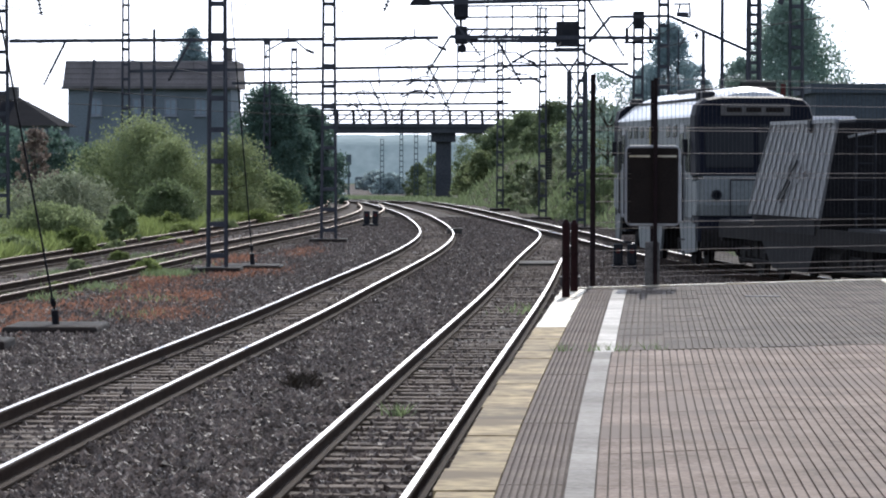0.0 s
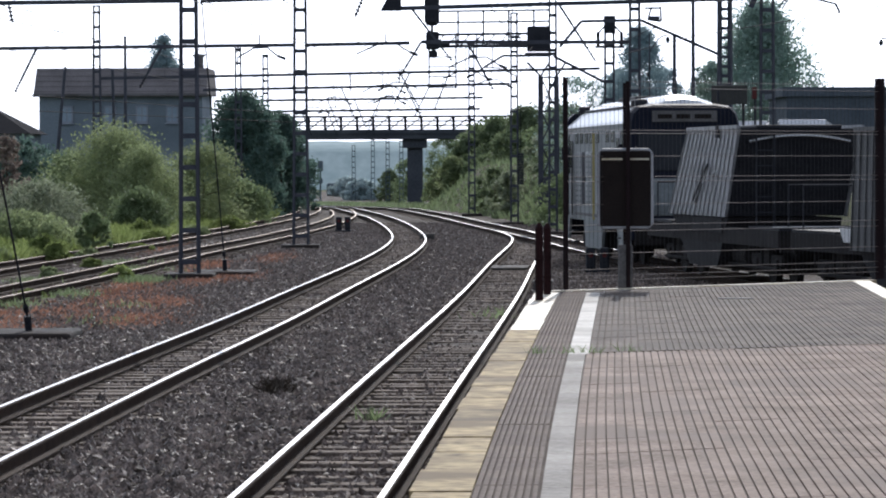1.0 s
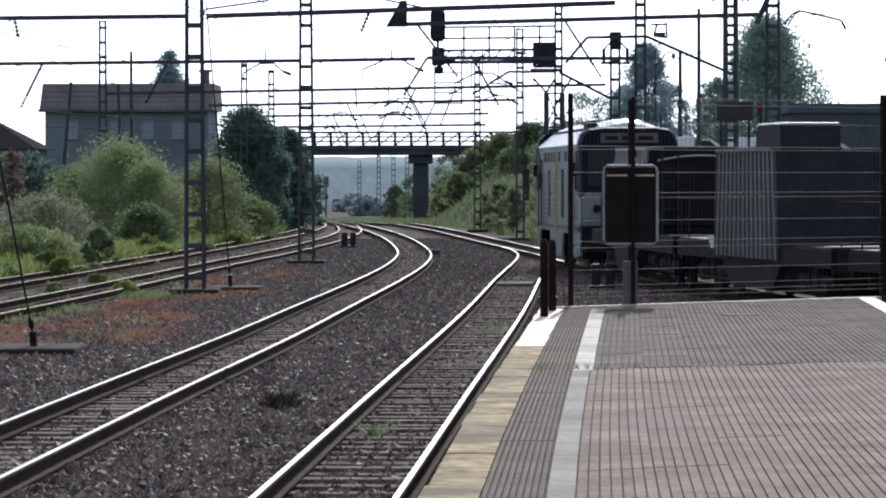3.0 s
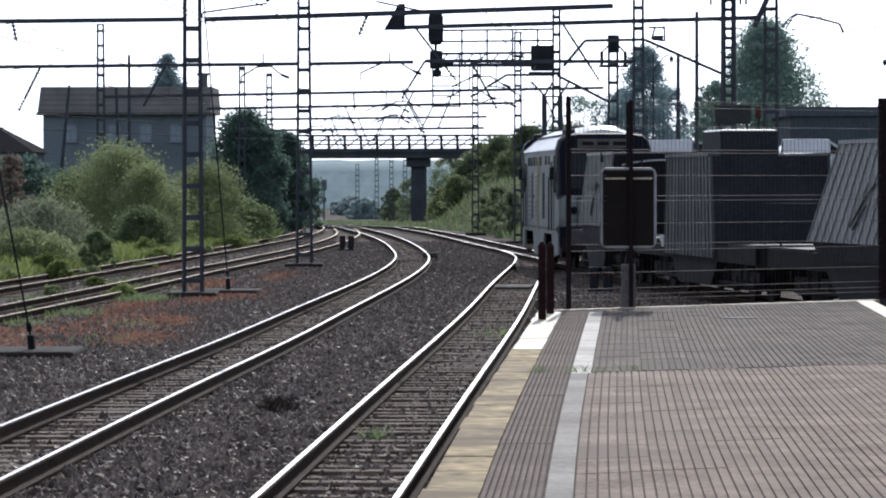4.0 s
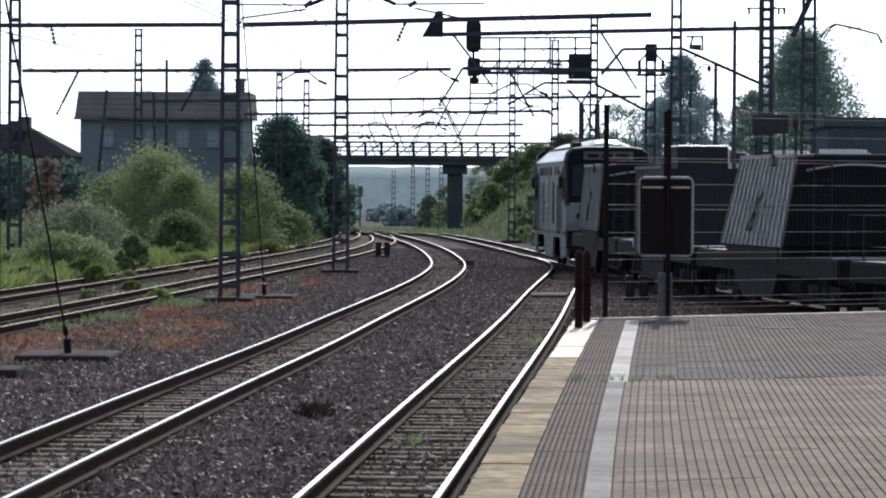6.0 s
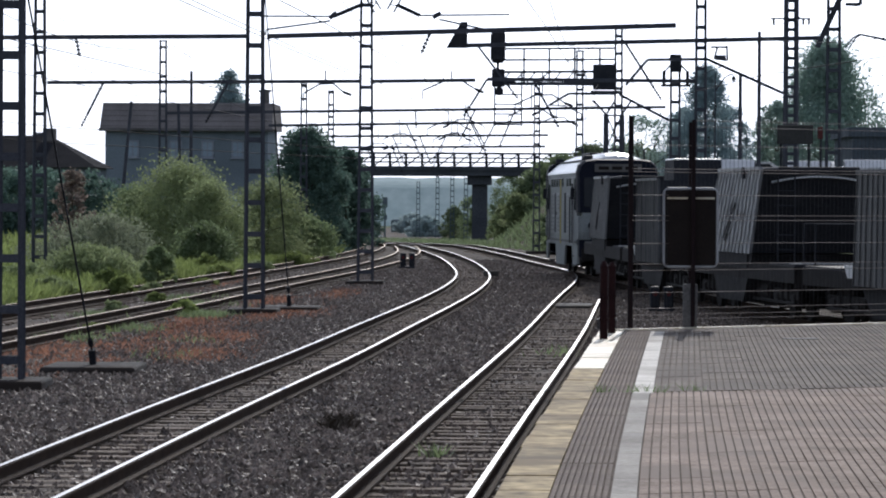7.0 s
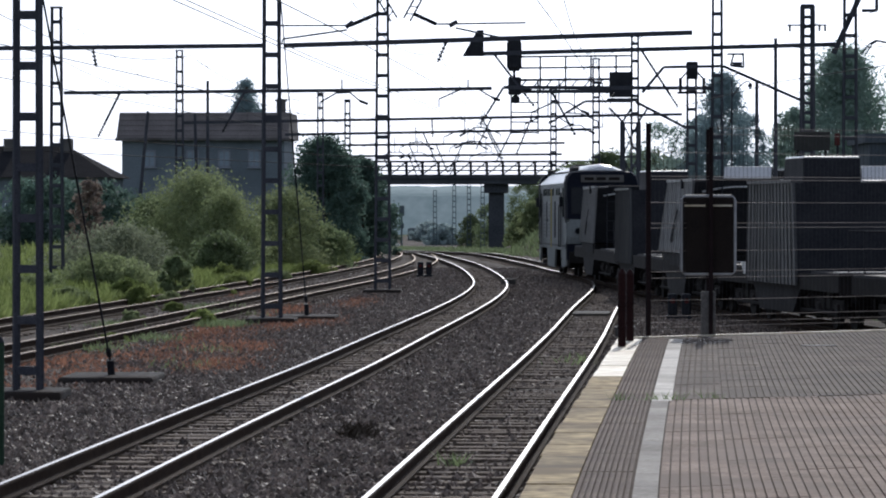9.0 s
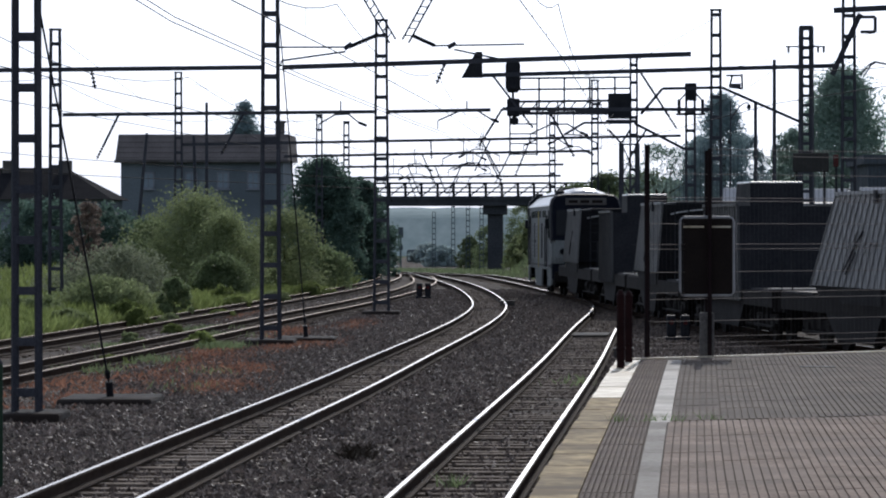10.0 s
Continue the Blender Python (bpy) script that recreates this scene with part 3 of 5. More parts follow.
def build_loco():
    ob = thing("locomotive", pose(0, 0, 0), "pale grey locomotive with navy cab ends and white roof", "locomotive")
    # body shell, and skirts cut away round the two bogies
    part("body", add_prism(bmesh.new(), [(-1.25, 0.98), (-1.25, 3.28), (1.25, 3.28), (1.25, 0.98)], -5.75, 5.75), M_LOCO, ob)
    skirt = [(-6.1, 1.0), (-6.1, 0.42), (-4.35, 0.3), (-4.05, 0.95), (-1.6, 0.95), (-1.25, 0.3), (1.9, 0.3), (2.25, 0.95), (5.2, 0.95), (5.45, 0.42), (6.1, 0.42), (6.1, 1.0)]
    for sx in (-1, 1):
        part("skirt", add_prism(bmesh.new(), skirt, sx * 1.215 - 0.03, sx * 1.215 + 0.03, "x"), M_LOCO, ob, "pale skirt cut away round the bogies")
    # white roof: sloping coves, a flat-arched crown, falling away at both ends
    half = [(-1.27, 3.27), (-1.24, 3.33), (-0.93, 3.62), (-0.72, 3.76), (-0.36, 3.90), (0.0, 3.94)]
    ring = half + [(-x, z) for x, z in half[-2::-1]]
    v, f = [], []
    stations = [(-6.12, 0.60, 0.90), (-5.95, 0.82, 0.96), (-5.6, 0.97, 1.0), (-5.0, 1.0, 1.0), (5.0, 1.0, 1.0), (5.6, 0.93, 1.0), (6.0, 0.7, 0.97), (6.2, 0.35, 0.93)]
    for y, k, w in stations:
        v += [(a * w, y, 3.27 + (b - 3.27) * k) for a, b in ring]
    n = len(ring)
    for j in range(len(stations) - 1):
        for i in range(n - 1):
            f.append((j * n + i, j * n + i + 1, (j + 1) * n + i + 1, (j + 1) * n + i))
    f.append(list(range(n)))
    f.append([(len(stations) - 1) * n + i for i in range(n)][::-1])
    roof = mesh_ob("roof", v, f, M_ROOF, ob, "white roof with sloping coves")
    for x in (-0.86, 0.86):
        part("gutter", box_bm(x - 0.05, x + 0.05, -5.3, 4.6, 3.66, 3.71, bevel=0.01), M_DARK, roof, "dark roof-edge strip")
    for y in (-5.35, -4.75, 5.25):
        part("horn", box_bm(-1.0, -0.72, y - 0.16, y + 0.16, 3.66, 3.83, bevel=0.04), M_DARK, roof, "dark horn on the roof edge")
    part("aerial", add_bar(bmesh.new(), (0.9, -5.5, 3.6), (0.9, -5.5, 4.02), 0.03, 6), M_DARK, roof)
    part("exhaust_box", box_bm(-0.45, 0.45, -1.5, 1.5, 3.88, 3.97, bevel=0.02), M_DARK, roof)
    for s in (-1, 1):
        # cab end: navy wrap-round above, with rounded shoulders; it leans back to the roof
        bm = bmesh.new()
        face = [(-1.26, 2.02), (-1.27, 2.9), (-1.27, 3.3), (-1.21, 3.52), (-1.05, 3.66), (-0.7, 3.71), (0.7, 3.71), (1.05, 3.66), (1.21, 3.52), (1.27, 3.3), (1.27, 2.9), (1.26, 2.02)]
        rings = []
        for y, k in ((5.55, 1.0), (6.12, 1.0), (6.3, 0.955)):
            rings.append([bm.verts.new((x * k, s * (y + (0.16 if y > 6 else 0.0) * (3.6 - z) / 1.6), 2.02 + (z - 2.02) * (0.5 + k / 2))) for x, z in face])
        for r0, r1 in zip(rings, rings[1:]):
            for i in range(len(face)):
                j = (i + 1) % len(face)
                bm.faces.new((r0[i], r0[j], r1[j], r1[i]))
        bm.faces.new(rings[0])
        bm.faces.new(rings[-1])
        bmesh.ops.recalc_face_normals(bm, faces=bm.faces)
        cab = part("cab", bm, M_LOCO_DARK, ob, "navy wrap-round cab end")
        for x0, x1 in ((-1.08, -0.05), (0.05, 1.08)):
            pane = add_prism(bmesh.new(), [(s * 6.455, 2.2), (s * 6.475, 2.2), (s * 6.39, 3.12), (s * 6.37, 3.12)], x0, x1, "x")
            part("windscreen", pane, M_GLASS, cab)
        plate = add_prism(bmesh.new(), [(s * 6.32, 3.30), (s * 6.385, 3.30), (s * 6.355, 3.55), (s * 6.29, 3.55)], -0.74, 0.74, "x")
        board = part("destination_board", plate, M_CONCRETE, cab, "grey board with unreadable writing")
        for x0, x1 in ((-0.62, -0.3), (-0.2, 0.12), (0.22, 0.6)):
            part("letter_bar", box_bm(x0, x1, s * 6.375 - 0.012, s * 6.375 + 0.012, 3.37, 3.47), M_SIGNBACK, board)
        nose = add_prism(bmesh.new(), [(s * 5.76, 1.18), (s * 6.42, 1.18), (s * 6.49, 1.4), (s * 6.46, 2.02), (s * 5.76, 2.02)], -1.25, 1.25, "x")
        bmesh.ops.bevel(nose, geom=[e for e in nose.edges if abs(e.verts[0].co.x - e.verts[1].co.x) < 0.01 and abs(e.verts[0].co.y) > 6.3], offset=0.12, segments=3, affect="EDGES")
        part("nose", nose, M_LOCO, ob, "pale grey nose below the windscreen")
        for x in (-0.85, 0.85):
            lamp = part("lamp_housing", add_bar(bmesh.new(), (x, s * 6.42, 1.62), (x, s * 6.55, 1.62), 0.11, 16), M_DARK, ob)
            part("lens", add_bar(bmesh.new(), (x, s * 6.545, 1.62), (x, s * 6.56, 1.62), 0.07, 12), M_GLASS, lamp)
        part("apron", box_bm(-1.22, 1.22, s * 5.76, s * 6.38, 0.62, 1.17, bevel=0.03), M_LOCO_DARK, ob, "dark apron under the nose")
        part("head_stock", box_bm(-1.15, 1.15, s * 6.2, s * 6.46, 0.5, 0.9, bevel=0.03), M_BOGIE, ob)
        buffers(ob, s * 6.5, s)
        for sx in (-1, 1):
            hose = bmesh.new()
            for p, q in (((sx * 0.45, 0.95), (sx * 0.5, 0.55)), ((sx * 0.5, 0.55), (sx * 0.4, 0.35))):
                add_bar(hose, (p[0], s * 6.55, p[1]), (q[0], s * 6.58, q[1]), 0.03, 6)
            part("brake_hose", hose, M_BOGIE, ob)
            pane = add_prism(bmesh.new(), [(s * 5.0, 2.1), (s * 5.5, 2.1), (s * 5.5, 3.1), (s * 5.0, 3.1)], sx * 1.262 - 0.012, sx * 1.262 + 0.012, "x")
            part("side_window", pane, M_GLASS, ob, "dark cab side window")
            door = part("door", box_bm(sx * 1.262 - 0.012, sx * 1.262 + 0.012, s * 4.15, s * 4.8, 1.0, 3.12, bevel=0.01), M_HOPPER, ob, "grey cab door")
            part("door_window", box_bm(sx * 1.28 - 0.01, sx * 1.28 + 0.01, s * 4.25, s * 4.7, 2.25, 2.95, bevel=0.005), M_GLASS, door)
            for dy in (4.05, 4.9):
                part("handrail", add_bar(bmesh.new(), (sx * 1.32, s * dy, 1.05), (sx * 1.32, s * dy, 2.5), 0.022, 6), M_DARK, ob)
            step = part("step", box_bm(sx * 1.1, sx * 1.27, s * 4.2, s * 4.75, 0.34, 0.39, bevel=0.01), M_DARK, ob)
            part("tread", box_bm(sx * 1.1, sx * 1.27, s * 4.2, s * 4.75, 0.62, 0.66, bevel=0.01), M_DARK, step)
            part("mirror", box_bm(sx * 1.3, sx * 1.42, s * 5.45, s * 5.5, 2.45, 2.8, bevel=0.015), M_DARK, ob)
    for sx in (-1, 1):
        for y in (-2.9, 1.1, 3.1):
            for dy in (-0.33, 0.33):
                for z in (1.3, 2.02):
                    leaf_panel = part("grille_door", box_bm(sx * 1.262 - 0.014, sx * 1.262 + 0.014, y + dy - 0.27, y + dy + 0.27, z, z + 0.62, bevel=0.01), M_HOPPER, ob, "pale ventilation door")
                    for k in range(4):
                        part("louvre", box_bm(sx * 1.285 - 0.012, sx * 1.285 + 0.012, y + dy - 0.22, y + dy + 0.22, z + 0.1 + k * 0.13, z + 0.14 + k * 0.13), M_LOCO, leaf_panel)
        for y in (-3.4, -2.4, -0.6, 0.6, 1.6, 2.6, 3.5):
            part("upper_window", box_bm(sx * 1.258 - 0.012, sx * 1.258 + 0.012, y - 0.26, y + 0.26, 2.86, 3.13, bevel=0.01), M_GLASS, ob)
        for y in (-1.6, 2.1):
            part("recess_door", box_bm(sx * 1.258 - 0.012, sx * 1.258 + 0.012, y - 0.3, y + 0.3, 1.35, 2.65, bevel=0.01), M_LOCO_DARK, ob, "dark recessed door")
        part("stripe", box_bm(sx * 1.258 - 0.012, sx * 1.258 + 0.012, 0.02, 0.3, 0.99, 3.1), M_YELLOW, ob, "upright faded yellow stripe")
        part("sill", box_bm(sx * 1.256 - 0.012, sx * 1.256 + 0.012, -5.7, 5.7, 1.06, 1.13), M_HOPPER_GREY, ob, "dark waist line")
    part("fuel_tank", box_bm(-1.05, 1.05, -1.0, 1.7, 0.3, 0.97, bevel=0.08), M_BOGIE, ob)
    for y in (-2.8, 3.8):
        bogie(ob, y)
    return ob


def hopper_sides(ob, outline, n, material, label):
    """Ribbed side sheets over an outline (front bottom, front top, rear top, rear bottom), each (y, z)."""
    fb, ft, rt, rb = outline
    for sx in (-1, 1):
        part("side_panel", add_prism(bmesh.new(), list(outline), sx * 1.2 - 0.02, sx * 1.2 + 0.02, "x"), material, ob, label)
        for i in range(n + 1):
            k = i / n
            a = (fb[0] + (rb[0] - fb[0]) * k, fb[1])
            b = (ft[0] + (rt[0] - ft[0]) * k, ft[1])
            bm = bmesh.new()
            add_beam(bm, (sx * 1.226, *a), (sx * 1.226, *b), 0.03, 0.022)
            part("rib", bm, material, ob)
        bm = bmesh.new()
        add_beam(bm, (sx * 1.235, *ft), (sx * 1.235, *rt), 0.06, 0.07)
        part("top_rail", bm, material, ob)


def underframe(ob, y0, y1):
    bm = bmesh.new()
    for sx in (-1, 1):
        add_box(bm, sx * 1.12 - 0.05, sx * 1.12 + 0.05, y0, y1, 0.78, 1.1)
    add_box(bm, -1.12, 1.12, y0, y0 + 0.12, 0.7, 1.1)
    add_box(bm, -1.12, 1.12, y1 - 0.12, y1, 0.7, 1.1)
    add_box(bm, -0.25, 0.25, y0, y1, 0.7, 1.0)
    part("underframe", bm, M_BOGIE, ob, "dark steel underframe")
    for a, b in ((y0 + 0.02, y0 + 2.6), (y1 - 2.6, y1 - 0.02)):
        part("end_platform", box_bm(-1.15, 1.15, a, b, 1.105, 1.15), M_COAL, ob, "dark walkway plate")
    part("tread_plate", box_bm(-1.16, 0.2, y0 + 0.05, y0 + 0.5, 1.155, 1.175), M_RIM, ob, "worn bright tread plate")
    for s, y in ((1, y0), (-1, y1)):
        rail = bmesh.new()
        for x in (-0.95, 0.95):
            add_bar(rail, (x, y + s * 0.1, 1.1), (x, y + s * 0.1, 1.95), 0.018, 6)
        add_bar(rail, (-0.95, y + s * 0.1, 1.95), (0.95, y + s * 0.1, 1.95), 0.018, 6)
        part("guard_rail", rail, M_COAL, ob)
    # brake gear, and an added dark box for the shade between the bogies
    part("brake_cylinder", add_bar(bmesh.new(), (-0.75, y0 + 3.9, 0.55), (-0.75, y0 + 5.0, 0.55), 0.2, 12), M_BOGIE, ob)
    part("air_reservoir", add_bar(bmesh.new(), (0.7, y1 - 5.2, 0.55), (0.7, y1 - 3.8, 0.55), 0.22, 12), M_BOGIE, ob)
    for x in (-0.95, 0.95):
        part("brake_rod", add_bar(bmesh.new(), (x, y0 + 1.0, 0.36), (x, y1 - 1.0, 0.36), 0.035, 6), M_BOGIE, ob)
    part("shade_box", box_bm(-0.5, 0.5, y0 + 3.3, y1 - 3.3, 0.18, 0.75, bevel=0.05), M_BOGIE, ob, "dark box added for the shade between the bogies")
    for y, s in ((y0, -1), (y1, 1)):
        buffers(ob, y, s)
        for sx in (-0.5, 0.5):
            hose = bmesh.new()
            add_bar(hose, (sx, y + s * 0.05, 0.85), (sx * 1.1, y + s * 0.3, 0.45), 0.03, 6)
            part("brake_hose", hose, M_BOGIE, ob)
    for y in (y0 + 2.1, y1 - 2.1):
        bogie(ob, y)


def build_wagon_a():
    """Hopper whose sides lean to the rear."""
    ob = thing("hopper_wagon", pose(0, 0, 0), "pale grey ribbed hopper wagon with leaning ends and black chutes", "wagon", "hopper wagons")
    side = [(3.6, 1.3), (1.6, 3.06), (-3.2, 3.06), (-1.95, 1.3)]
    hopper_sides(ob, side, 13, M_HOPPER, "pale grey ribbed side sheet")
    bm = add_prism(bmesh.new(), [(3.55, 1.32), (1.58, 3.02), (-3.16, 3.02), (-1.92, 1.32)], -1.17, 1.17, "x")
    part("bin", bm, M_COAL, ob, "black dirty bin and end sheets")
    bm = add_prism(bmesh.new(), [(3.5, 1.28), (-1.9, 1.28), (-0.9, 0.28), (1.8, 0.28)], -1.16, 1.16, "x")
    part("chute", bm, M_CHUTE, ob, "grimy discharge chute")
    for sx in (-1, 1):
        part("lower_sheet", box_bm(sx * 1.18 - 0.015, sx * 1.18 + 0.015, -1.5, 1.5, 0.98, 1.28), M_CHUTE, ob, "grimy lower sheet")
        part("lock", box_bm(sx * 1.24, sx * 1.30, -1.55, -1.35, 2.86, 3.1, bevel=0.01), M_DARK, ob)
        handle = bmesh.new()
        for a, b in (((1.0, 1.6), (0.2, 2.05)), ((0.2, 2.05), (-0.45, 2.35)), ((0.85, 1.55), (0.1, 1.95))):
            add_beam(handle, (sx * 1.25, *a), (sx * 1.25, *b), 0.02, 0.032)
        part("discharge_lever", handle, M_DARK, ob, "dark discharge lever on the side")
        for a, b in (((0.9, 1.75), (-0.3, 2.5)), ((-0.1, 1.8), (-0.9, 2.35)), ((-0.5, 1.95), (-1.2, 2.2)), ((-0.8, 1.8), (-1.4, 2.15))):
            part("chalk_mark", add_beam(bmesh.new(), (sx * 1.262, *a), (sx * 1.262, *b), 0.012, 0.03), M_RIM, ob, "pale scuffed mark")
    bm = bmesh.new()
    add_box(bm, -0.85, 0.85, -3.1, 1.5, 3.02, 3.1, bevel=0.03)
    part("load_cover", bm, M_COAL, ob, "black cover over the load")
    # bowed rim across the rear end sheet
    rim = bmesh.new()
    xs = np.linspace(-1.0, 1.0, 11)
    for a, b in zip(xs, xs[1:]):
        add_bar(rim, (a, -3.13, 2.78 + 0.12 * (1 - a * a)), (b, -3.13, 2.78 + 0.12 * (1 - b * b)), 0.03, 6)
    part("bowed_rim", rim, M_GLINT_LID, ob, "bright bowed rim")
    ladder = bmesh.new()
    for x in (-0.9, -0.55):
        add_bar(ladder, (x, -6.0 + 2.7, 1.15), (x, -3.3, 2.9), 0.02, 6)
    for z in np.arange(1.4, 2.9, 0.3):
        add_bar(ladder, (-0.9, -3.3, z), (-0.55, -3.3, z), 0.015, 6)
    part("ladder", ladder, M_COAL, ob)
    underframe(ob, -6.3, 6.3)
    return ob


def build_wagon_b():
    """Covered hopper with upright sides and a dark hood."""
    ob = thing("covered_wagon", pose(0, 0, 0), "soot-grey ribbed wagon with black ends and a raised dark hood", "wagon", "hopper wagons")
    side = [(2.6, 0.85), (2.35, 2.93), (-2.3, 2.93), (-2.6, 0.85)]
    hopper_sides(ob, side, 14, M_HOPPER_GREY, "soot-grey ribbed side sheet")
    bm = add_prism(bmesh.new(), [(2.57, 0.87), (2.33, 2.9), (-2.28, 2.9), (-2.57, 0.87)], -1.17, 1.17, "x")
    part("bin", bm, M_COAL, ob, "black bin and end sheets")
    cover = add_prism(bmesh.new(), [(1.75, 2.88), (1.5, 3.42), (-0.3, 3.42), (-0.35, 2.88)], -0.6, 0.6, "x")
    lid = part("hood", cover, M_COAL, ob, "raised dark hood with a bright top")
    part("lid", box_bm(-0.6, 0.6, -0.3, 1.5, 3.40, 3.46, bevel=0.025), M_GLINT_LID, lid, "lid added in bright steel for the sun glint")
    bm = add_prism(bmesh.new(), [(2.5, 0.84), (-2.5, 0.84), (-1.7, 0.28), (1.7, 0.28)], -1.1, 1.1, "x")
    part("chute", bm, M_CHUTE, ob, "dark discharge chute")
    for sx in (-1, 1):
        bm = add_prism(bmesh.new(), [(3.35, 1.22), (2.68, 1.22), (2.68, 0.98), (3.1, 0.98)], sx * 1.18 - 0.012, sx * 1.18 + 0.012, "x")
        part("gusset_plate", bm, M_ROOF, ob, "white painted gusset plate")
    underframe(ob, -6.3, 6.3)
    return ob


MOVING.append((build_loco(), 6.45))
wagon_a, wagon_b = build_wagon_a(), build_wagon_b()
MOVING += [(wagon_a, 21.0), (wagon_b, 34.2)]
for back in (47.6, 74.2, 100.8):
    MOVING.append((copy_thing(wagon_a, pose(0, 0, 0)), back))
for back in (60.8, 87.4):
    MOVING.append((copy_thing(wagon_b, pose(0, 0, 0)), back))


def motions():
    for ob, back in MOVING:
        walk(ob, [(i * 0.5, rail_pose(FRONT0 + advance(i * 0.5) - back)) for i in range(21)])


# ---- platform end: fence, sign, posts ----


M_POST = mat("dark_brown_post", (0.012, 0.007, 0.008), (0.024, 0.013, 0.014), 0.6, scale=3, fine=40, bump=0.1)


def fence_y(x):
    return 43.95 + (x - 1.53) * 0.82


def build_fence():
    ob = thing("mesh_fence", pose(1.53, 43.95, P_TOP), "tall welded wire mesh fence on dark posts", "fence", kind="structure")
    end = Vector((5.92 - 1.53, fence_y(5.92) - 43.95, 0))
    for s, r, h in ((0.0, 0.035, 2.66), (0.18, 0.035, 2.60), (1.0, 0.07, 2.72), (1.62, 0.06, 2.72)):
        p = end * s
        part("post", add_bar(bmesh.new(), (p.x, p.y, 0), (p.x, p.y, h), r, 10), M_POST, ob, "dark brown fence post")
    for z in (0.10, 0.16, 0.24, 0.44, 0.72, 0.80, 1.06, 1.35, 1.41, 1.67, 1.96, 2.0, 2.30, 2.54, 2.62):
        q = end * 1.62
        a = 0.0 if z < 2.4 else 0.18
        part("cross_wire", add_bar(bmesh.new(), (end.x * a, end.y * a - 0.03, z), (q.x, q.y - 0.03, z), 0.0034, 6), M_GLINT, ob)
    n = 128
    for i in range(n):
        p = end * (1.62 * (i + 0.5) / n)
        part("wire", add_bar(bmesh.new(), (p.x, p.y - 0.02, 0.06), (p.x, p.y - 0.02, 2.66), 0.0022, 4), M_MESH, ob)


build_fence()


def build_sign():
    ob = thing("notice_board", pose(2.30, 44.35, P_TOP), "brown notice board seen from behind, pale rounded rim", "sign")
    part("panel", box_bm(-0.325, 0.325, -0.03, 0.03, 0.78, 1.74, bevel=0.02), M_SIGNBACK, ob)
    bm = bmesh.new()
    for x in (-0.335, 0.335):
        add_bar(bm, (x, 0, 0.82), (x, 0, 1.70), 0.022, 8)
    for z in (0.77, 1.75):
        add_bar(bm, (-0.29, 0, z), (0.29, 0, z), 0.022, 8)
    for x in (-1, 1):
        for z, s in ((0.77, 1), (1.75, -1)):
            add_bar(bm, (x * 0.29, 0, z), (x * 0.335, 0, z + s * 0.05), 0.022, 8)
    part("rim", bm, M_RIM, ob, "pale metal rim")
    # the top strips' glint is put into their pale colour
    for x0, x1 in ((-0.3, -0.04), (0.06, 0.3)):
        part("top_strip", box_bm(x0, x1, -0.06, -0.032, 1.62, 1.645), M_EDGE_WHITE, ob, "bright glinting strip")
    part("post", add_bar(bmesh.new(), (0.03, -0.1, 0), (0.03, -0.1, 2.62), 0.028, 10), M_POST, ob)
    part("foot", box_bm(-0.09, 0.09, -0.08, 0.10, 0, 0.55, bevel=0.015), M_CONCRETE, ob, "grey concrete foot")


build_sign()


def build_bollards():
    for x, y, h, r in ((1.05, 40.4, 0.84, 0.035), (1.20, 42.3, 0.80, 0.035)):
        ob = thing("maroon_post", pose(x + 0.05, y, P_TOP), "dark maroon steel post at the platform edge", "post", "edge posts")
        part("shaft", add_bar(bmesh.new(), (0, 0, 0), (0, 0, h), r + 0.012, 12), M_MAROON, ob)
        part("cap", add_bar(bmesh.new(), (0, 0, h), (0, 0, h + 0.06), r + 0.02, 12, 0.02), M_MAROON, ob)
        for z in (0.25, 0.55):
            part("band", add_bar(bmesh.new(), (0, 0, h * z), (0, 0, h * z + 0.025), r + 0.02, 12), M_MAROON, ob)


build_bollards()

# ---- overhead line details ----


def wire(name, pts, r, label):
    cu = bpy.data.curves.new(name, "CURVE")
    cu.dimensions, cu.bevel_depth, cu.bevel_resolution = "3D", r, 0
    sp = cu.splines.new("POLY")
    sp.points.add(len(pts) - 1)
    for p, q in zip(sp.points, pts):
        p.co = (*q, 1)
    me = bpy.data.meshes.new_from_object(new("tmp_wire", cu))
    bpy.data.objects.remove(bpy.data.objects["tmp_wire"])
    me.materials.append(M_WIRE)
    return tagged(new(name, me), label, "wire", "overhead wires")


SPANS = [20, 37, 54.6, 78.2, 106.2, 125, 147, 168, 192, 225]


def catenary(line, x_off, z_contact, z_mess, y_to=225):
    low, high = [], []
    for a, b in zip(SPANS, SPANS[1:]):
        if b > y_to:
            break
        for i in range(8):
            k = i / 8
            y = a + (b - a) * k
            x = (line(a) * (1 - k) + line(b) * k) + x_off
            low.append((x, y, z_contact))
            high.append((x, y, z_mess - 0.45 * 4 * k * (1 - k)))
            if i in (2, 4, 6) and y > 40:
                wire("dropper", [(x, y, z_contact), high[-1]], 0.004, "thin dropper wire holding up the contact wire")
    wire("contact_wire", low, 0.010, "dark overhead contact wire above a track")
    wire("messenger_wire", high, 0.009, "sagging dark messenger wire above a track")


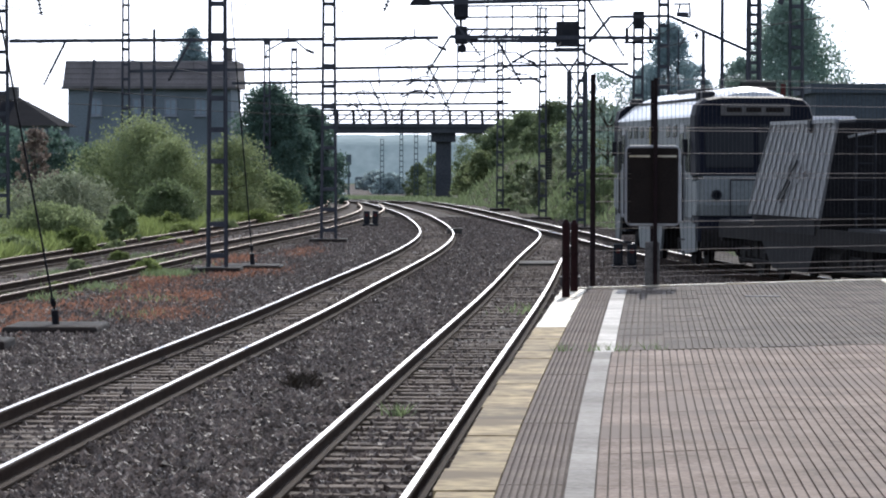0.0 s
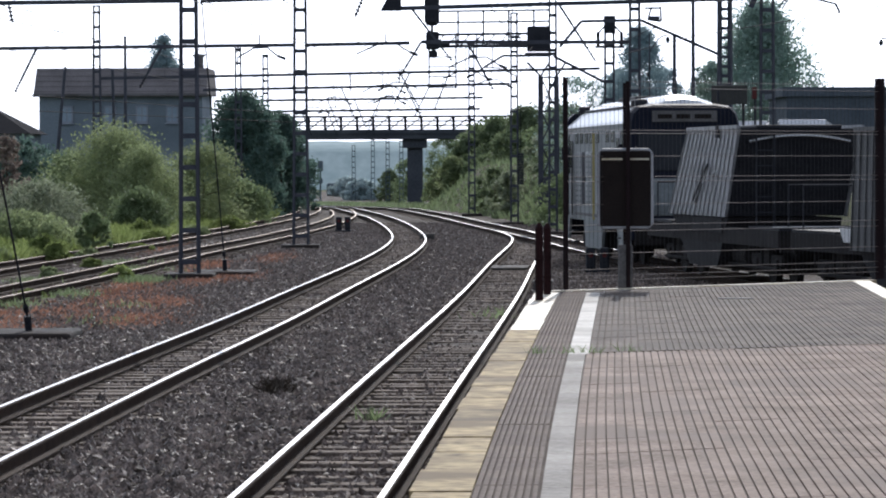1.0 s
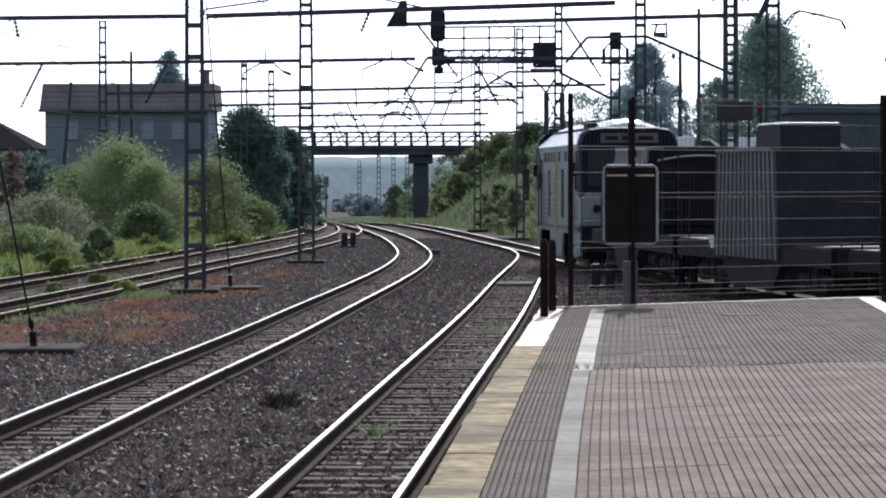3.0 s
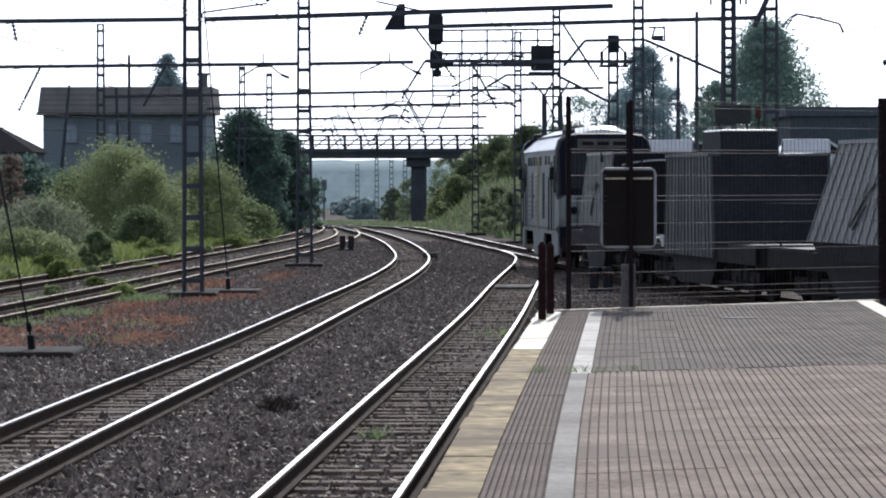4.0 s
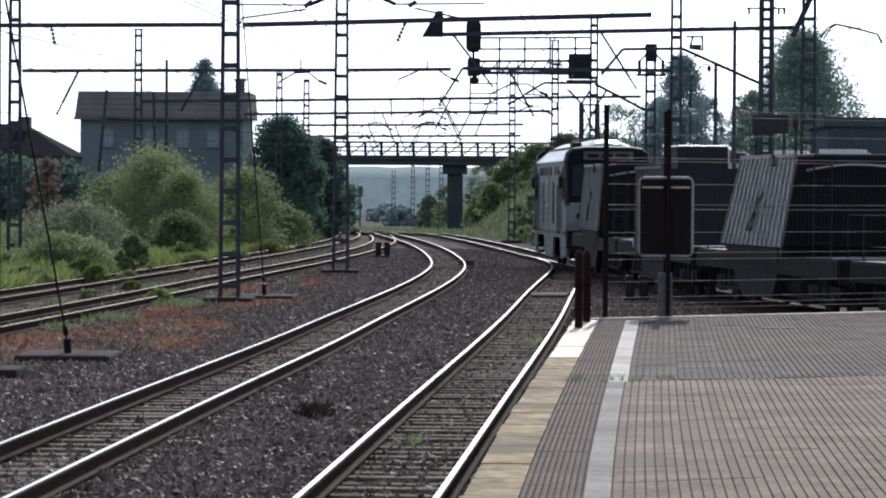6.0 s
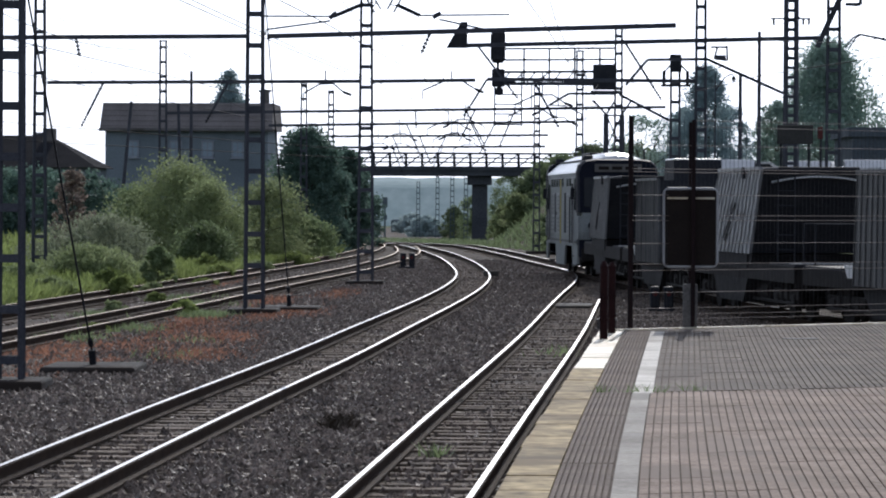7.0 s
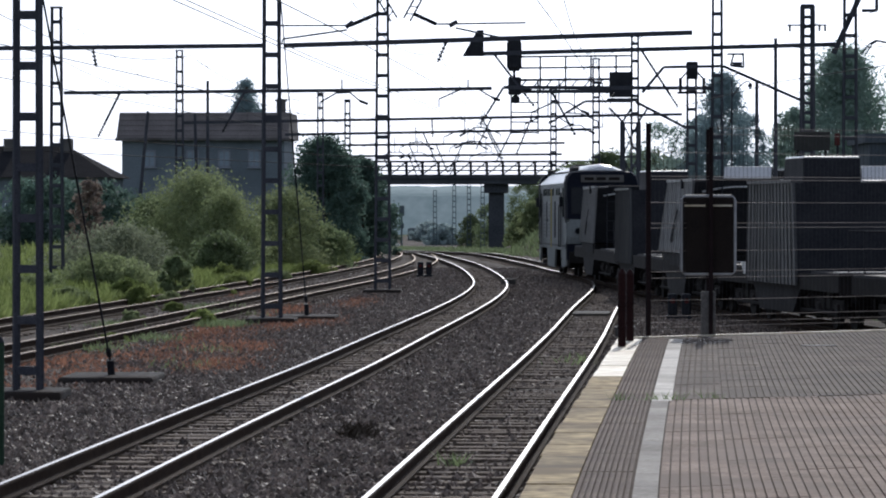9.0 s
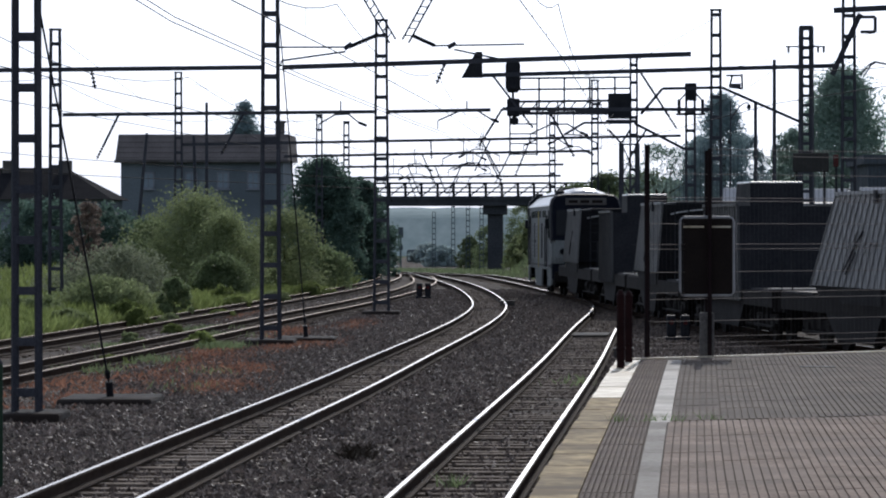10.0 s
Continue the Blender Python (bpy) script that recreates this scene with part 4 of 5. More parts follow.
catenary(TRACK_A, 0.1, 5.15, 5.9, 130)
catenary(TRACK_B, -0.1, 5.15, 5.9)
catenary(TRACK_C, 0.1, 5.1, 5.8, 170)
catenary(TRACK_D, 0.1, 5.1, 5.8, 200)
catenary(TRACK_E, 0.0, 5.2, 6.0)
for pts in ([(-6.0, 46, 5.95), (-5.45, 54, 5.6), (-4.5, 71, 5.45), (-3.2, 95, 5.35), (-1.3, 130, 5.3)],
            [(-6.0, 46, 6.05), (-5.4, 54, 5.67), (-4.4, 72, 5.5), (-3.0, 98, 5.4), (-1.2, 131, 5.4)],
            [(-14.2, 106, 8.3), (-13, 120, 6.8)], [(-14.5, 147, 8.8), (-9.8, 168, 7.2)], [(5.8, 106, 8.8), (2.5, 112, 7.2), (0.5, 125, 6.4)],
            [(9.5, 106, 9.5), (14, 100, 9.9)], [(10, 125, 8.9), (24, 90, 10.4)], [(10, 125, 8.8), (4, 146, 8.0)],
            [(-22, 90, 5.2), (-14.2, 106, 4.6), (-5, 130, 4.2)], [(-22, 90, 4.6), (-14.2, 106, 4.1), (-5, 130, 3.9)]):
    wire("guy_wire", pts, 0.011, "thin dark line wire crossing the sky")


def arm(name, m, label, bars, material=M_STEEL, cat="bracket", group="catenary brackets"):
    """A bracket of named bars (name, p, q, thickness)."""
    ob = thing(name, m, label, cat, group)
    for nm, p, q, t in bars:
        part(nm, add_beam(bmesh.new(), p, q, t, t), M_DARK if nm == "insulator" else material, ob)
    return ob


def hung_lattice(p, q):
    ob = thing("hung_lattice", pose(*p), "slanting lattice strut hung from a gantry beam", "bracket", "catenary brackets")
    d = Vector(q) - Vector(p)
    u = d.normalized()
    side = Vector((u.z, 0, -u.x)) * 0.055
    for s in (-1, 1):
        part("chord", add_beam(bmesh.new(), side * s, d + side * s, 0.03, 0.03), M_STEEL, ob)
    n = int(d.length / 0.12)
    for i in range(n):
        a = u * (i * d.length / n)
        part("lace", add_beam(bmesh.new(), a - side, a + u * 0.05 + side, 0.02, 0.02), M_STEEL, ob)


beam((-13.5, 54.8, 6.45), (4.2, 54.8, 6.6), 0.16, 0.16)
hung_lattice((-2.72, 54.8, 6.45), (-2.06, 54.8, 5.33))
hung_lattice((-1.25, 54.8, 6.45), (-1.86, 54.8, 5.33))
arm("registration_arm", pose(-3.9, 54.8, 5.24), "slender registration arm with insulators over a track",
    [("tube", (0, 0, 0), (1.15, 0, 0), 0.028), ("steady", (0.1, 0, -0.21), (1.1, 0, -0.07), 0.03), ("hook", (0.1, 0, -0.21), (0.08, 0, -0.3), 0.02), ("insulator", (1.15, 0, 0), (1.62, 0, 0.2), 0.06), ("clamp", (1.08, 0, -0.03), (1.2, 0, 0.06), 0.07)])
arm("registration_arm", pose(-1.75, 54.8, 5.40), "slender registration arm with insulators over a track",
    [("insulator", (0, 0, 0.02), (0.35, 0, -0.14), 0.06), ("tube", (0.35, 0, -0.14), (1.75, 0, -0.12), 0.028), ("steady", (0.65, 0, -0.2), (1.5, 0, -0.38), 0.03), ("clamp", (0.55, 0, -0.17), (0.68, 0, -0.1), 0.07)])
for x, y, z, l, s in ((-2.6, 106, 5.7, 1.6, 1), (-6.2, 106, 5.6, 1.2, 1), (-3.4, 147.2, 5.4, 1.6, 1), (-1.0, 147.2, 5.5, 1.5, -1), (1.2, 147.2, 5.6, 1.5, 1), (0.2, 106.2, 5.3, 1.5, 1), (-3.6, 168.2, 5.3, 1.6, 1), (-1.6, 168.2, 5.35, 1.5, -1), (-6, 168.2, 5.3, 1.4, 1), (-8, 192, 5.2, 1.6, 1), (-5, 192, 5.2, 1.6, -1), (-3, 192, 5.2, 1.6, 1), (2.6, 125, 5.5, 1.5, -1), (0.0, 125, 5.4, 1.5, 1)):
    arm("registration_arm", pose(x, y, z), "bent registration arm holding a contact wire",
        [("tube", (0, 0, 0), (s * l * 0.4, 0, 0.28), 0.05), ("tube", (s * l * 0.4, 0, 0.28), (s * l * 0.75, 0, 0.3), 0.05), ("tube", (s * l * 0.75, 0, 0.3), (s * l, 0, 0.05), 0.05), ("insulator", (s * l, 0, 0.05), (s * (l + 0.25), 0, -0.05), 0.09), ("steady", (0, 0, 0), (0, 0, -0.25), 0.035), ("hanger", (s * l * 0.55, 0, 0.28), (s * l * 0.55, 0, (6.6 if y == 125 else 6.3) - z), 0.045)])
arm("cantilever", pose(3.55, 106.3, 5.9), "bent steel cantilever fixed to a lattice mast",
    [("riser", (0, 0, 0), (0.65, 0, 0.77), 0.09), ("top_tube", (0.65, 0, 0.77), (2.45, 0, 0.80), 0.09), ("stay", (2.45, 0, 0.80), (4.85, 0, -0.26), 0.09)])
arm("cantilever", pose(1.45, 125.2, 5.8), "bent steel cantilever fixed to a lattice mast",
    [("riser", (0, 0, 0), (0.7, 0, 0.42), 0.09), ("top_tube", (0.7, 0, 0.42), (2.35, 0, 0.42), 0.09), ("stay", (2.5, 0, 0.40), (4.35, 0, -0.55), 0.10)])
arm("cantilever", pose(9.12, 106.2, 7.07), "heavy steel bracket high on a lattice mast",
    [("brace", (0.2, 0, 0), (1.05, 0, 1.85), 0.16), ("top_plate", (0.25, 0, 1.95), (2.4, 0, 2.05), 0.17), ("lamp_frame", (1.05, 0, 1.3), (1.5, 0, 1.3), 0.10), ("lamp_frame", (1.5, 0, 1.3), (1.5, 0, 1.75), 0.10), ("lamp_frame", (1.05, 0, 1.75), (1.5, 0, 1.75), 0.10)])
arm("cantilever", pose(10.18, 106.2, 7.06), "curved double bracket reaching out from a mast",
    [("bent_bar", p, q, 0.05) for o in (0.0, 0.13) for p, q in (((o, o, 0), (0.22 + o * 0.7, o, 0.3)), ((0.22 + o * 0.7, o, 0.3), (0.42 + o * 0.4, o, 0.41 - o * 0.1)), ((0.42 + o * 0.4, o, 0.41 - o * 0.1), (1.0, o, 0.3 - o * 0.1)), ((1.0, o, 0.3 - o * 0.1), (1.72, o, 0.11)), ((1.72, o, 0.11), (1.84, o, -0.14)))])
arm("cross_arm", pose(10.0, 124.7, 8.9), "short power pole cross-arm with insulators",
    [("bar", (-0.7, 0, 0), (0.7, 0, 0), 0.06), ("insulator", (-0.6, 0, 0), (-0.6, 0, -0.22), 0.08), ("insulator", (0.45, 0, 0), (0.45, 0, -0.22), 0.08), ("insulator", (0.65, 0, 0), (0.65, 0, -0.22), 0.08)])
arm("floodlight", pose(6.1, 106, 7.05), "small square floodlight frame on a mast",
    [("bar", (0, 0, 0), (0.45, 0, 0), 0.06), ("bar", (0.1, 0, -0.35), (0.5, 0, -0.4), 0.06), ("bar", (0.1, 0, -0.35), (0.2, 0, 0), 0.06), ("bar", (0.5, 0, -0.4), (0.48, 0, 0.05), 0.06), ("lamp", (0.15, 0, -0.3), (0.45, 0, -0.3), 0.12)])


def braced_tower(x, y, z0, top, w):
    ob = thing("braced_tower", pose(x, y, z0), "cross-braced steel tower with a forked head behind the train", "tower")
    h = top - z0
    for sx in (-1, 1):
        part("post", box_bm(sx * w / 2 - 0.11, sx * w / 2 + 0.11, -0.12, 0.12, -0.3, h), M_STEEL, ob)
    n = 4
    for i in range(n):
        for s in (-1, 1):
            part("brace", add_beam(bmesh.new(), (-s * w / 2, 0, h * i / n), (s * w / 2, 0, h * (i + 1) / n), 0.05, 0.06), M_STEEL, ob)
        part("strut", box_bm(-w / 2, w / 2, -0.04, 0.04, h * (i + 1) / n - 0.08, h * (i + 1) / n), M_STEEL, ob)
    for p, q in (((-w / 2, 0, h), (-w / 2 - 0.55, 0, h + 0.6)), ((-w / 2, 0, h), (-w / 2 + 0.35, 0, h + 0.55)), ((w / 2, 0, h), (w / 2 + 0.4, 0, h + 0.6))):
        part("fork", add_beam(bmesh.new(), p, q, 0.09, 0.09), M_STEEL, ob)
    case = part("cabinet", box_bm(-w / 2 + 0.12, w / 2 + 0.3, -0.42, -0.13, 0.0, 1.5, bevel=0.03), M_STEEL, ob, "blue-grey cabinet at the foot")
    part("door", box_bm(-w / 2 + 0.2, w / 2 + 0.22, -0.445, -0.425, 0.1, 1.4), M_STEEL, case)


braced_tower(4.52, 150, 0.3, 6.1, 0.68)


def pole_transformer():
    ob = thing("pole_transformer", pose(5.70, 119.7, 6.3), "dark pole transformer with bushings on a lattice mast", "transformer")
    part("tank", add_bar(bmesh.new(), (0, 0, 0.5), (0, 0, 1.1), 0.2, 12), M_DARK, ob)
    for x in (-0.4, 0.4):
        part("bushing", add_bar(bmesh.new(), (x, 0, 0), (x, 0, 0.55), 0.06, 8), M_DARK, ob)
        part("bow", add_beam(bmesh.new(), (x, 0, 0.5), (x * 0.3, 0, 0.8), 0.06, 0.06), M_DARK, ob)
    part("shelf", box_bm(-0.5, 0.5, -0.15, 0.15, 0.0, 0.07), M_DARK, ob)


pole_transformer()


def signal_gantry():
    ob = thing("signal_gantry", pose(0, 125.0, 6.55), "steel signal walkway with handrails and lattice side", "signal gantry")
    x0, x1 = -0.3, 3.8
    for z, t in ((0.0, 0.12), (0.42, 0.09), (0.85, 0.07), (1.25, 0.07)):
        part("rail", add_beam(bmesh.new(), (x0, 0, z), (x1, 0, z + 0.04), t, t), M_STEEL, ob)
    for x in np.arange(0.55, 3.8, 0.9):
        part("stanchion", add_beam(bmesh.new(), (x, 0, 0), (x, 0, 1.28), 0.07, 0.07), M_STEEL, ob)
    for i, x in enumerate(np.arange(x0, x1 - 0.4, 0.45)):
        part("lace", add_beam(bmesh.new(), (x, 0, 0.0), (x + 0.36, 0, 0.42), 0.05, 0.05), M_STEEL, ob)
    part("walkway", box_bm(x0, x1, 0.0, 0.7, -0.03, 0.02), M_STEEL, ob)
    cage = part("ladder_cage", box_bm(-0.52, -0.46, -0.03, 0.03, -1.5, 0.4), M_STEEL, ob)
    part("stile", box_bm(0.44, 0.50, -0.03, 0.03, -1.5, 0.4), M_STEEL, cage)
    for z in (-1.48, -1.1, -0.75, -0.4):
        part("rung", box_bm(-0.5, 0.48, -0.025, 0.025, z, z + 0.05), M_STEEL, cage)
    sig = thing("colour_light_signal", pose(-0.38, 124.8, 7.28), "black colour-light signal head seen from behind", "signal")
    bm = add_prism(bmesh.new(), [(-0.17, 0), (0.17, 0), (0.27, 0.15), (0.27, 1.0), (0.15, 1.22), (-0.15, 1.22), (-0.27, 1.0), (-0.27, 0.15)], -0.06, 0.06)
    part("backboard", bm, M_DARK, sig)
    part("housing", box_bm(-0.16, 0.16, -0.22, -0.06, 0.1, 1.1, bevel=0.04), M_DARK, sig)
    part("lower_head", box_bm(-0.22, 0.25, -0.15, 0.1, -0.85, -0.2, bevel=0.06), M_DARK, sig)
    part("stem", box_bm(-0.05, 0.05, -0.05, 0.05, -0.3, 0.1), M_DARK, sig)
    part("bracket", box_bm(-0.05, 0.6, 0.0, 0.25, -0.75, -0.6), M_DARK, sig)
    part("ring", add_bar(bmesh.new(), (0.05, -0.1, -1.0), (0.05, 0.0, -1.0), 0.16, 12), M_DARK, sig)
    cab = thing("relay_cabinet", pose(3.42, 124.8, 6.15), "dark square cabinet fixed high on the gantry", "cabinet")
    part("body", box_bm(-0.42, 0.42, -0.2, 0.2, 0.2, 1.1, bevel=0.03), M_DARK, cab)
    part("bracket", box_bm(-0.5, 0.6, -0.1, 0.1, 0.05, 0.17), M_STEEL, cab)
    brk = thing("hanging_plate", pose(-1.6, 106.3, 7.05), "dark triangular plate under the end of a gantry beam", "plate")
    part("plate", add_prism(bmesh.new(), [(-0.3, -0.05), (0.35, -0.05), (0.35, 0.75), (0.15, 0.75)], -0.04, 0.04), M_DARK, brk)


signal_gantry()


def stay(bx, by, top, label="taut stay rod anchored in a concrete block"):
    ob = thing("mast_stay", pose(bx, by, -0.2), label, "stay", "mast stays")
    part("block", box_bm(-0.68, 0.7, -0.9, 0.9, -0.2, 0.13, bevel=0.04), M_FOOT, ob, "flat weathered concrete block")
    t = Vector(top) - Vector((bx, by, -0.2))
    foot = Vector((0, 0, 0.2))
    part("rod", add_bar(bmesh.new(), foot, t, 0.016, 6), M_DARK, ob)
    u = (t - foot).normalized()
    part("anchor", add_bar(bmesh.new(), Vector((0, 0, 0.05)), foot + u * 0.2, 0.055, 8), M_DARK, ob)
    part("turnbuckle", add_bar(bmesh.new(), foot + u * 0.28, foot + u * 0.40, 0.04, 8), M_DARK, ob)


stay(-6.10, 51.5, (-6.55, 47.0, 5.5))
stay(-5.02, 80.5, (-5.5, 78.1, 7.6))


def dwarf_signal(x, y):
    ob = thing("dwarf_signal", pose(x, y, -0.2), "low dark shunting signal with red lenses beside the track", "signal")
    part("foot", box_bm(-0.3, 0.3, -0.2, 0.2, -0.1, 0.12, bevel=0.02), M_DARK, ob)
    for s in (-0.15, 0.17):
        part("head", box_bm(s - 0.11, s + 0.11, -0.12, 0.12, 0.12, 0.62, bevel=0.04), M_DARK, ob)
        part("lens", add_bar(bmesh.new(), (s, -0.13, 0.45), (s, -0.115, 0.45), 0.06, 12), M_RED, ob, "red lens")


dwarf_signal(-3.75, 131)
dwarf_signal(3.55, 81)


def equipment(x, y, rot, sx, sy, sz, name, label):
    ob = thing(name, pose(x, y, -0.2, 0, 0, rot), label, name.replace("_", " "))
    part("case", box_bm(-sx / 2, sx / 2, -sy / 2, sy / 2, -0.05, sz, bevel=0.03), M_CONCRETE, ob)
    part("lid", box_bm(-sx / 2 - 0.03, sx / 2 + 0.03, -sy / 2 - 0.03, sy / 2 + 0.03, sz, sz + 0.04, bevel=0.01), M_CONCRETE, ob)


equipment(1.95, 69, -3, 0.35, 0.7, 0.22, "point_motor", "grey point motor case beside the rail")
equipment(-0.55, 118, 0, 0.5, 0.5, 0.18, "cable_box", "small grey cable box between the rails")
equipment(1.55, 84, -3, 0.9, 2.2, 0.06, "crossing_slab", "flat grey concrete slab between the rails")


def counterweight(x, y, z0, n):
    ob = thing("tension_weight", pose(x, y, z0), "dark stack of tensioning weights hung beside a mast", "weight")
    for i in range(n):
        part("disc", add_bar(bmesh.new(), (0, 0, i * 0.11), (0, 0, i * 0.11 + 0.1), 0.14, 12), M_DARK, ob)
    part("rope", add_bar(bmesh.new(), (0, 0, n * 0.11), (0, 0, 7.6 - z0), 0.015, 6), M_WIRE, ob)
    part("bracket", add_beam(bmesh.new(), (0.05, 0, 7.6 - z0), (-0.35, 0.1, 7.6 - z0), 0.06, 0.06), M_STEEL, ob)


counterweight(3.22, 145.9, 1.5, 12)
post_ob = thing("green_post", pose(-5.21, 34.5, -0.25), "dark green steel post beside the tracks", "post")
part("shaft", add_bar(bmesh.new(), (0, 0, 0), (0, 0, 1.3), 0.05, 10), mat("green_post_paint", (0.02, 0.05, 0.03), (0.04, 0.08, 0.05), 0.6), post_ob)
part("cap", add_bar(bmesh.new(), (0, 0, 1.3), (0, 0, 1.36), 0.055, 10, 0.02), M_DARK, post_ob)


def lamp_post(x, y, z0, top, r, hook, label):
    ob = thing("lamp_post", pose(x, y, z0), label, "lamp post", "lamp posts")
    part("pole", add_bar(bmesh.new(), (0, 0, -0.5), (0, 0, top - z0), r, 10, r * 0.75), M_STEEL, ob)
    if hook:
        h = top - z0
        pts = [Vector((hook * 0.68 * k, 0, h - 0.68 + 0.62 * math.sin(k * 1.75))) for k in np.linspace(0, 1, 8)]
        bm = bmesh.new()
        for a, b in zip(pts, pts[1:]):
            add_bar(bm, a, b, 0.026, 6)
        neck = part("swan_neck", bm, M_STEEL, ob)
        e = pts[-1]
        part("lantern", add_bar(bmesh.new(), e + Vector((0, 0, -0.2)), e + Vector((0, 0, -0.04)), 0.105, 10, 0.05), M_DARK, neck)
        part("bulb", add_bar(bmesh.new(), e + Vector((0, 0, -0.27)), e + Vector((0, 0, -0.2)), 0.04, 8, 0.06), M_PANE, neck)


lamp_post(8.65, 131, 2.0, 7.2, 0.09, 0, "grey lamp post behind the train")
lamp_post(9.35, 131, 2.0, 8.75, 0.09, 0, "tall plain grey pole behind the train")
lamp_post(7.72, 131, 2.0, 7.2, 0.035, 1, "slender lamp post with a swan neck lantern")
lamp_post(16.3, 125, 2.4, 6.85, 0.03, -1, "slender lamp post with a swan neck lantern")

# ---- station board, parked cars, shed beyond the train ----


def far_board():
    ob = thing("station_board", pose(8.35, 101, 2.3), "brown station board with a red panel on posts", "sign")
    part("board", box_bm(-0.62, 0.42, -0.04, 0.04, 1.75, 2.3, bevel=0.02), M_BOARD, ob)
    part("red_panel", box_bm(0.54, 0.70, -0.04, 0.04, 1.9, 2.25, bevel=0.02), M_RED, ob, "red panel beside the board")
    for x in (-0.5, 0.3, 0.64):
        part("post", add_bar(bmesh.new(), (x, 0.06, -0.5), (x, 0.06, 2.2), 0.035, 8), M_DARK, ob)


far_board()


def parked_car(x, y, rot, label, paint):
    ob = thing("parked_car", pose(x, y, 2.42, 0, 0, rot), label, "car", "parked cars")
    low = [(-2.05, 0.35), (-2.1, 0.75), (-1.95, 0.92), (-1.1, 0.98), (-0.5, 1.45), (0.9, 1.47), (1.7, 0.98), (2.05, 0.85), (2.08, 0.35)]
    bm = add_prism(bmesh.new(), low, -0.82, 0.82)
    body = part("body", bm, paint, ob)
    bm = add_prism(bmesh.new(), [(-0.95, 1.0), (-0.45, 1.38), (0.85, 1.4), (1.4, 1.0)], -0.835, 0.835)
    part("side_glass", bm, M_GLASS, ob, "dark car windows")
    for wx in (-1.3, 1.3):
        for wy in (-0.75, 0.75):
            tyre = part("wheel", add_bar(bmesh.new(), (wx, wy - 0.1, 0.31), (wx, wy + 0.1, 0.31), 0.31, 16), M_DARK, ob)
            part("rim", add_bar(bmesh.new(), (wx, wy - 0.11, 0.31), (wx, wy + 0.11, 0.31), 0.18, 12), M_RIM, tyre)
    for s, m in ((-2.09, M_RIM), (2.06, M_RED)):
        for wy in (-0.6, 0.6):
            part("lamp", box_bm(s - 0.04, s + 0.04, wy - 0.16, wy + 0.16, 0.68, 0.82, bevel=0.02), m, ob)


parked_car(8.8, 132, 8, "white parked car on the bank above the train", M_CAR)
parked_car(13.2, 130, 5, "white parked car on the bank above the train", M_CAR)
parked_car(17.6, 131, 12, "white parked car on the bank above the train", M_CAR)
parked_car(7.9, 124, 84, "white parked van-like car on the bank above the train", M_CAR)
parked_car(10.9, 127, 80, "pale parked car on the bank above the train", M_CAR)
parked_car(12.6, 123, 86, "white parked car on the bank above the train", M_CAR)
parked_car(11.6, 140, -4, "silver parked car on the bank above the train", M_RIM)


def shed():
    ob = thing("long_shed", pose(21.5, 150, 2.2), "long dark shed behind the parked cars", "shed")
    part("wall", box_bm(-6.8, 8, 0, 8, -0.5, 3.0), M_NAVY_WALL, ob)
    part("parapet", box_bm(-7.0, 8.2, -0.2, 8.2, 3.0, 3.4), M_NAVY_WALL, ob)
    for x in np.arange(-6, 8, 2.2):
        part("panel_rib", box_bm(x - 0.05, x + 0.05, -0.06, 0.0, -0.4, 2.95), M_NAVY_WALL, ob)


M_NAVY_WALL = mat("dark_shed_sheet", (0.085, 0.105, 0.125), (0.125, 0.145, 0.165), 0.8, scale=0.6, fine=8, bump=0.1)
shed()

# ---- houses ----


def window(parent, x, z, w, h, y=-0.02):
    win = part("window", box_bm(x - w / 2, x + w / 2, y - 0.02, y + 0.03, z, z + h), M_PANE, parent)
    part("frame", box_bm(x - 0.04, x + 0.04, y - 0.05, y - 0.01, z, z + h), M_FRAME, win)
    for s in (-1, 1):
        part("frame", box_bm(x + s * w / 2 - 0.05, x + s * w / 2 + 0.05, y - 0.06, y + 0.02, z, z + h), M_FRAME, win)
    for zz in (z, z + h):
        part("frame", box_bm(x - w / 2 - 0.05, x + w / 2 + 0.05, y - 0.06, y + 0.02, zz - 0.05, zz + 0.05), M_FRAME, win)
    part("sill", box_bm(x - w / 2 - 0.12, x + w / 2 + 0.12, y - 0.16, y, z - 0.12, z - 0.05), M_FRAME, win)


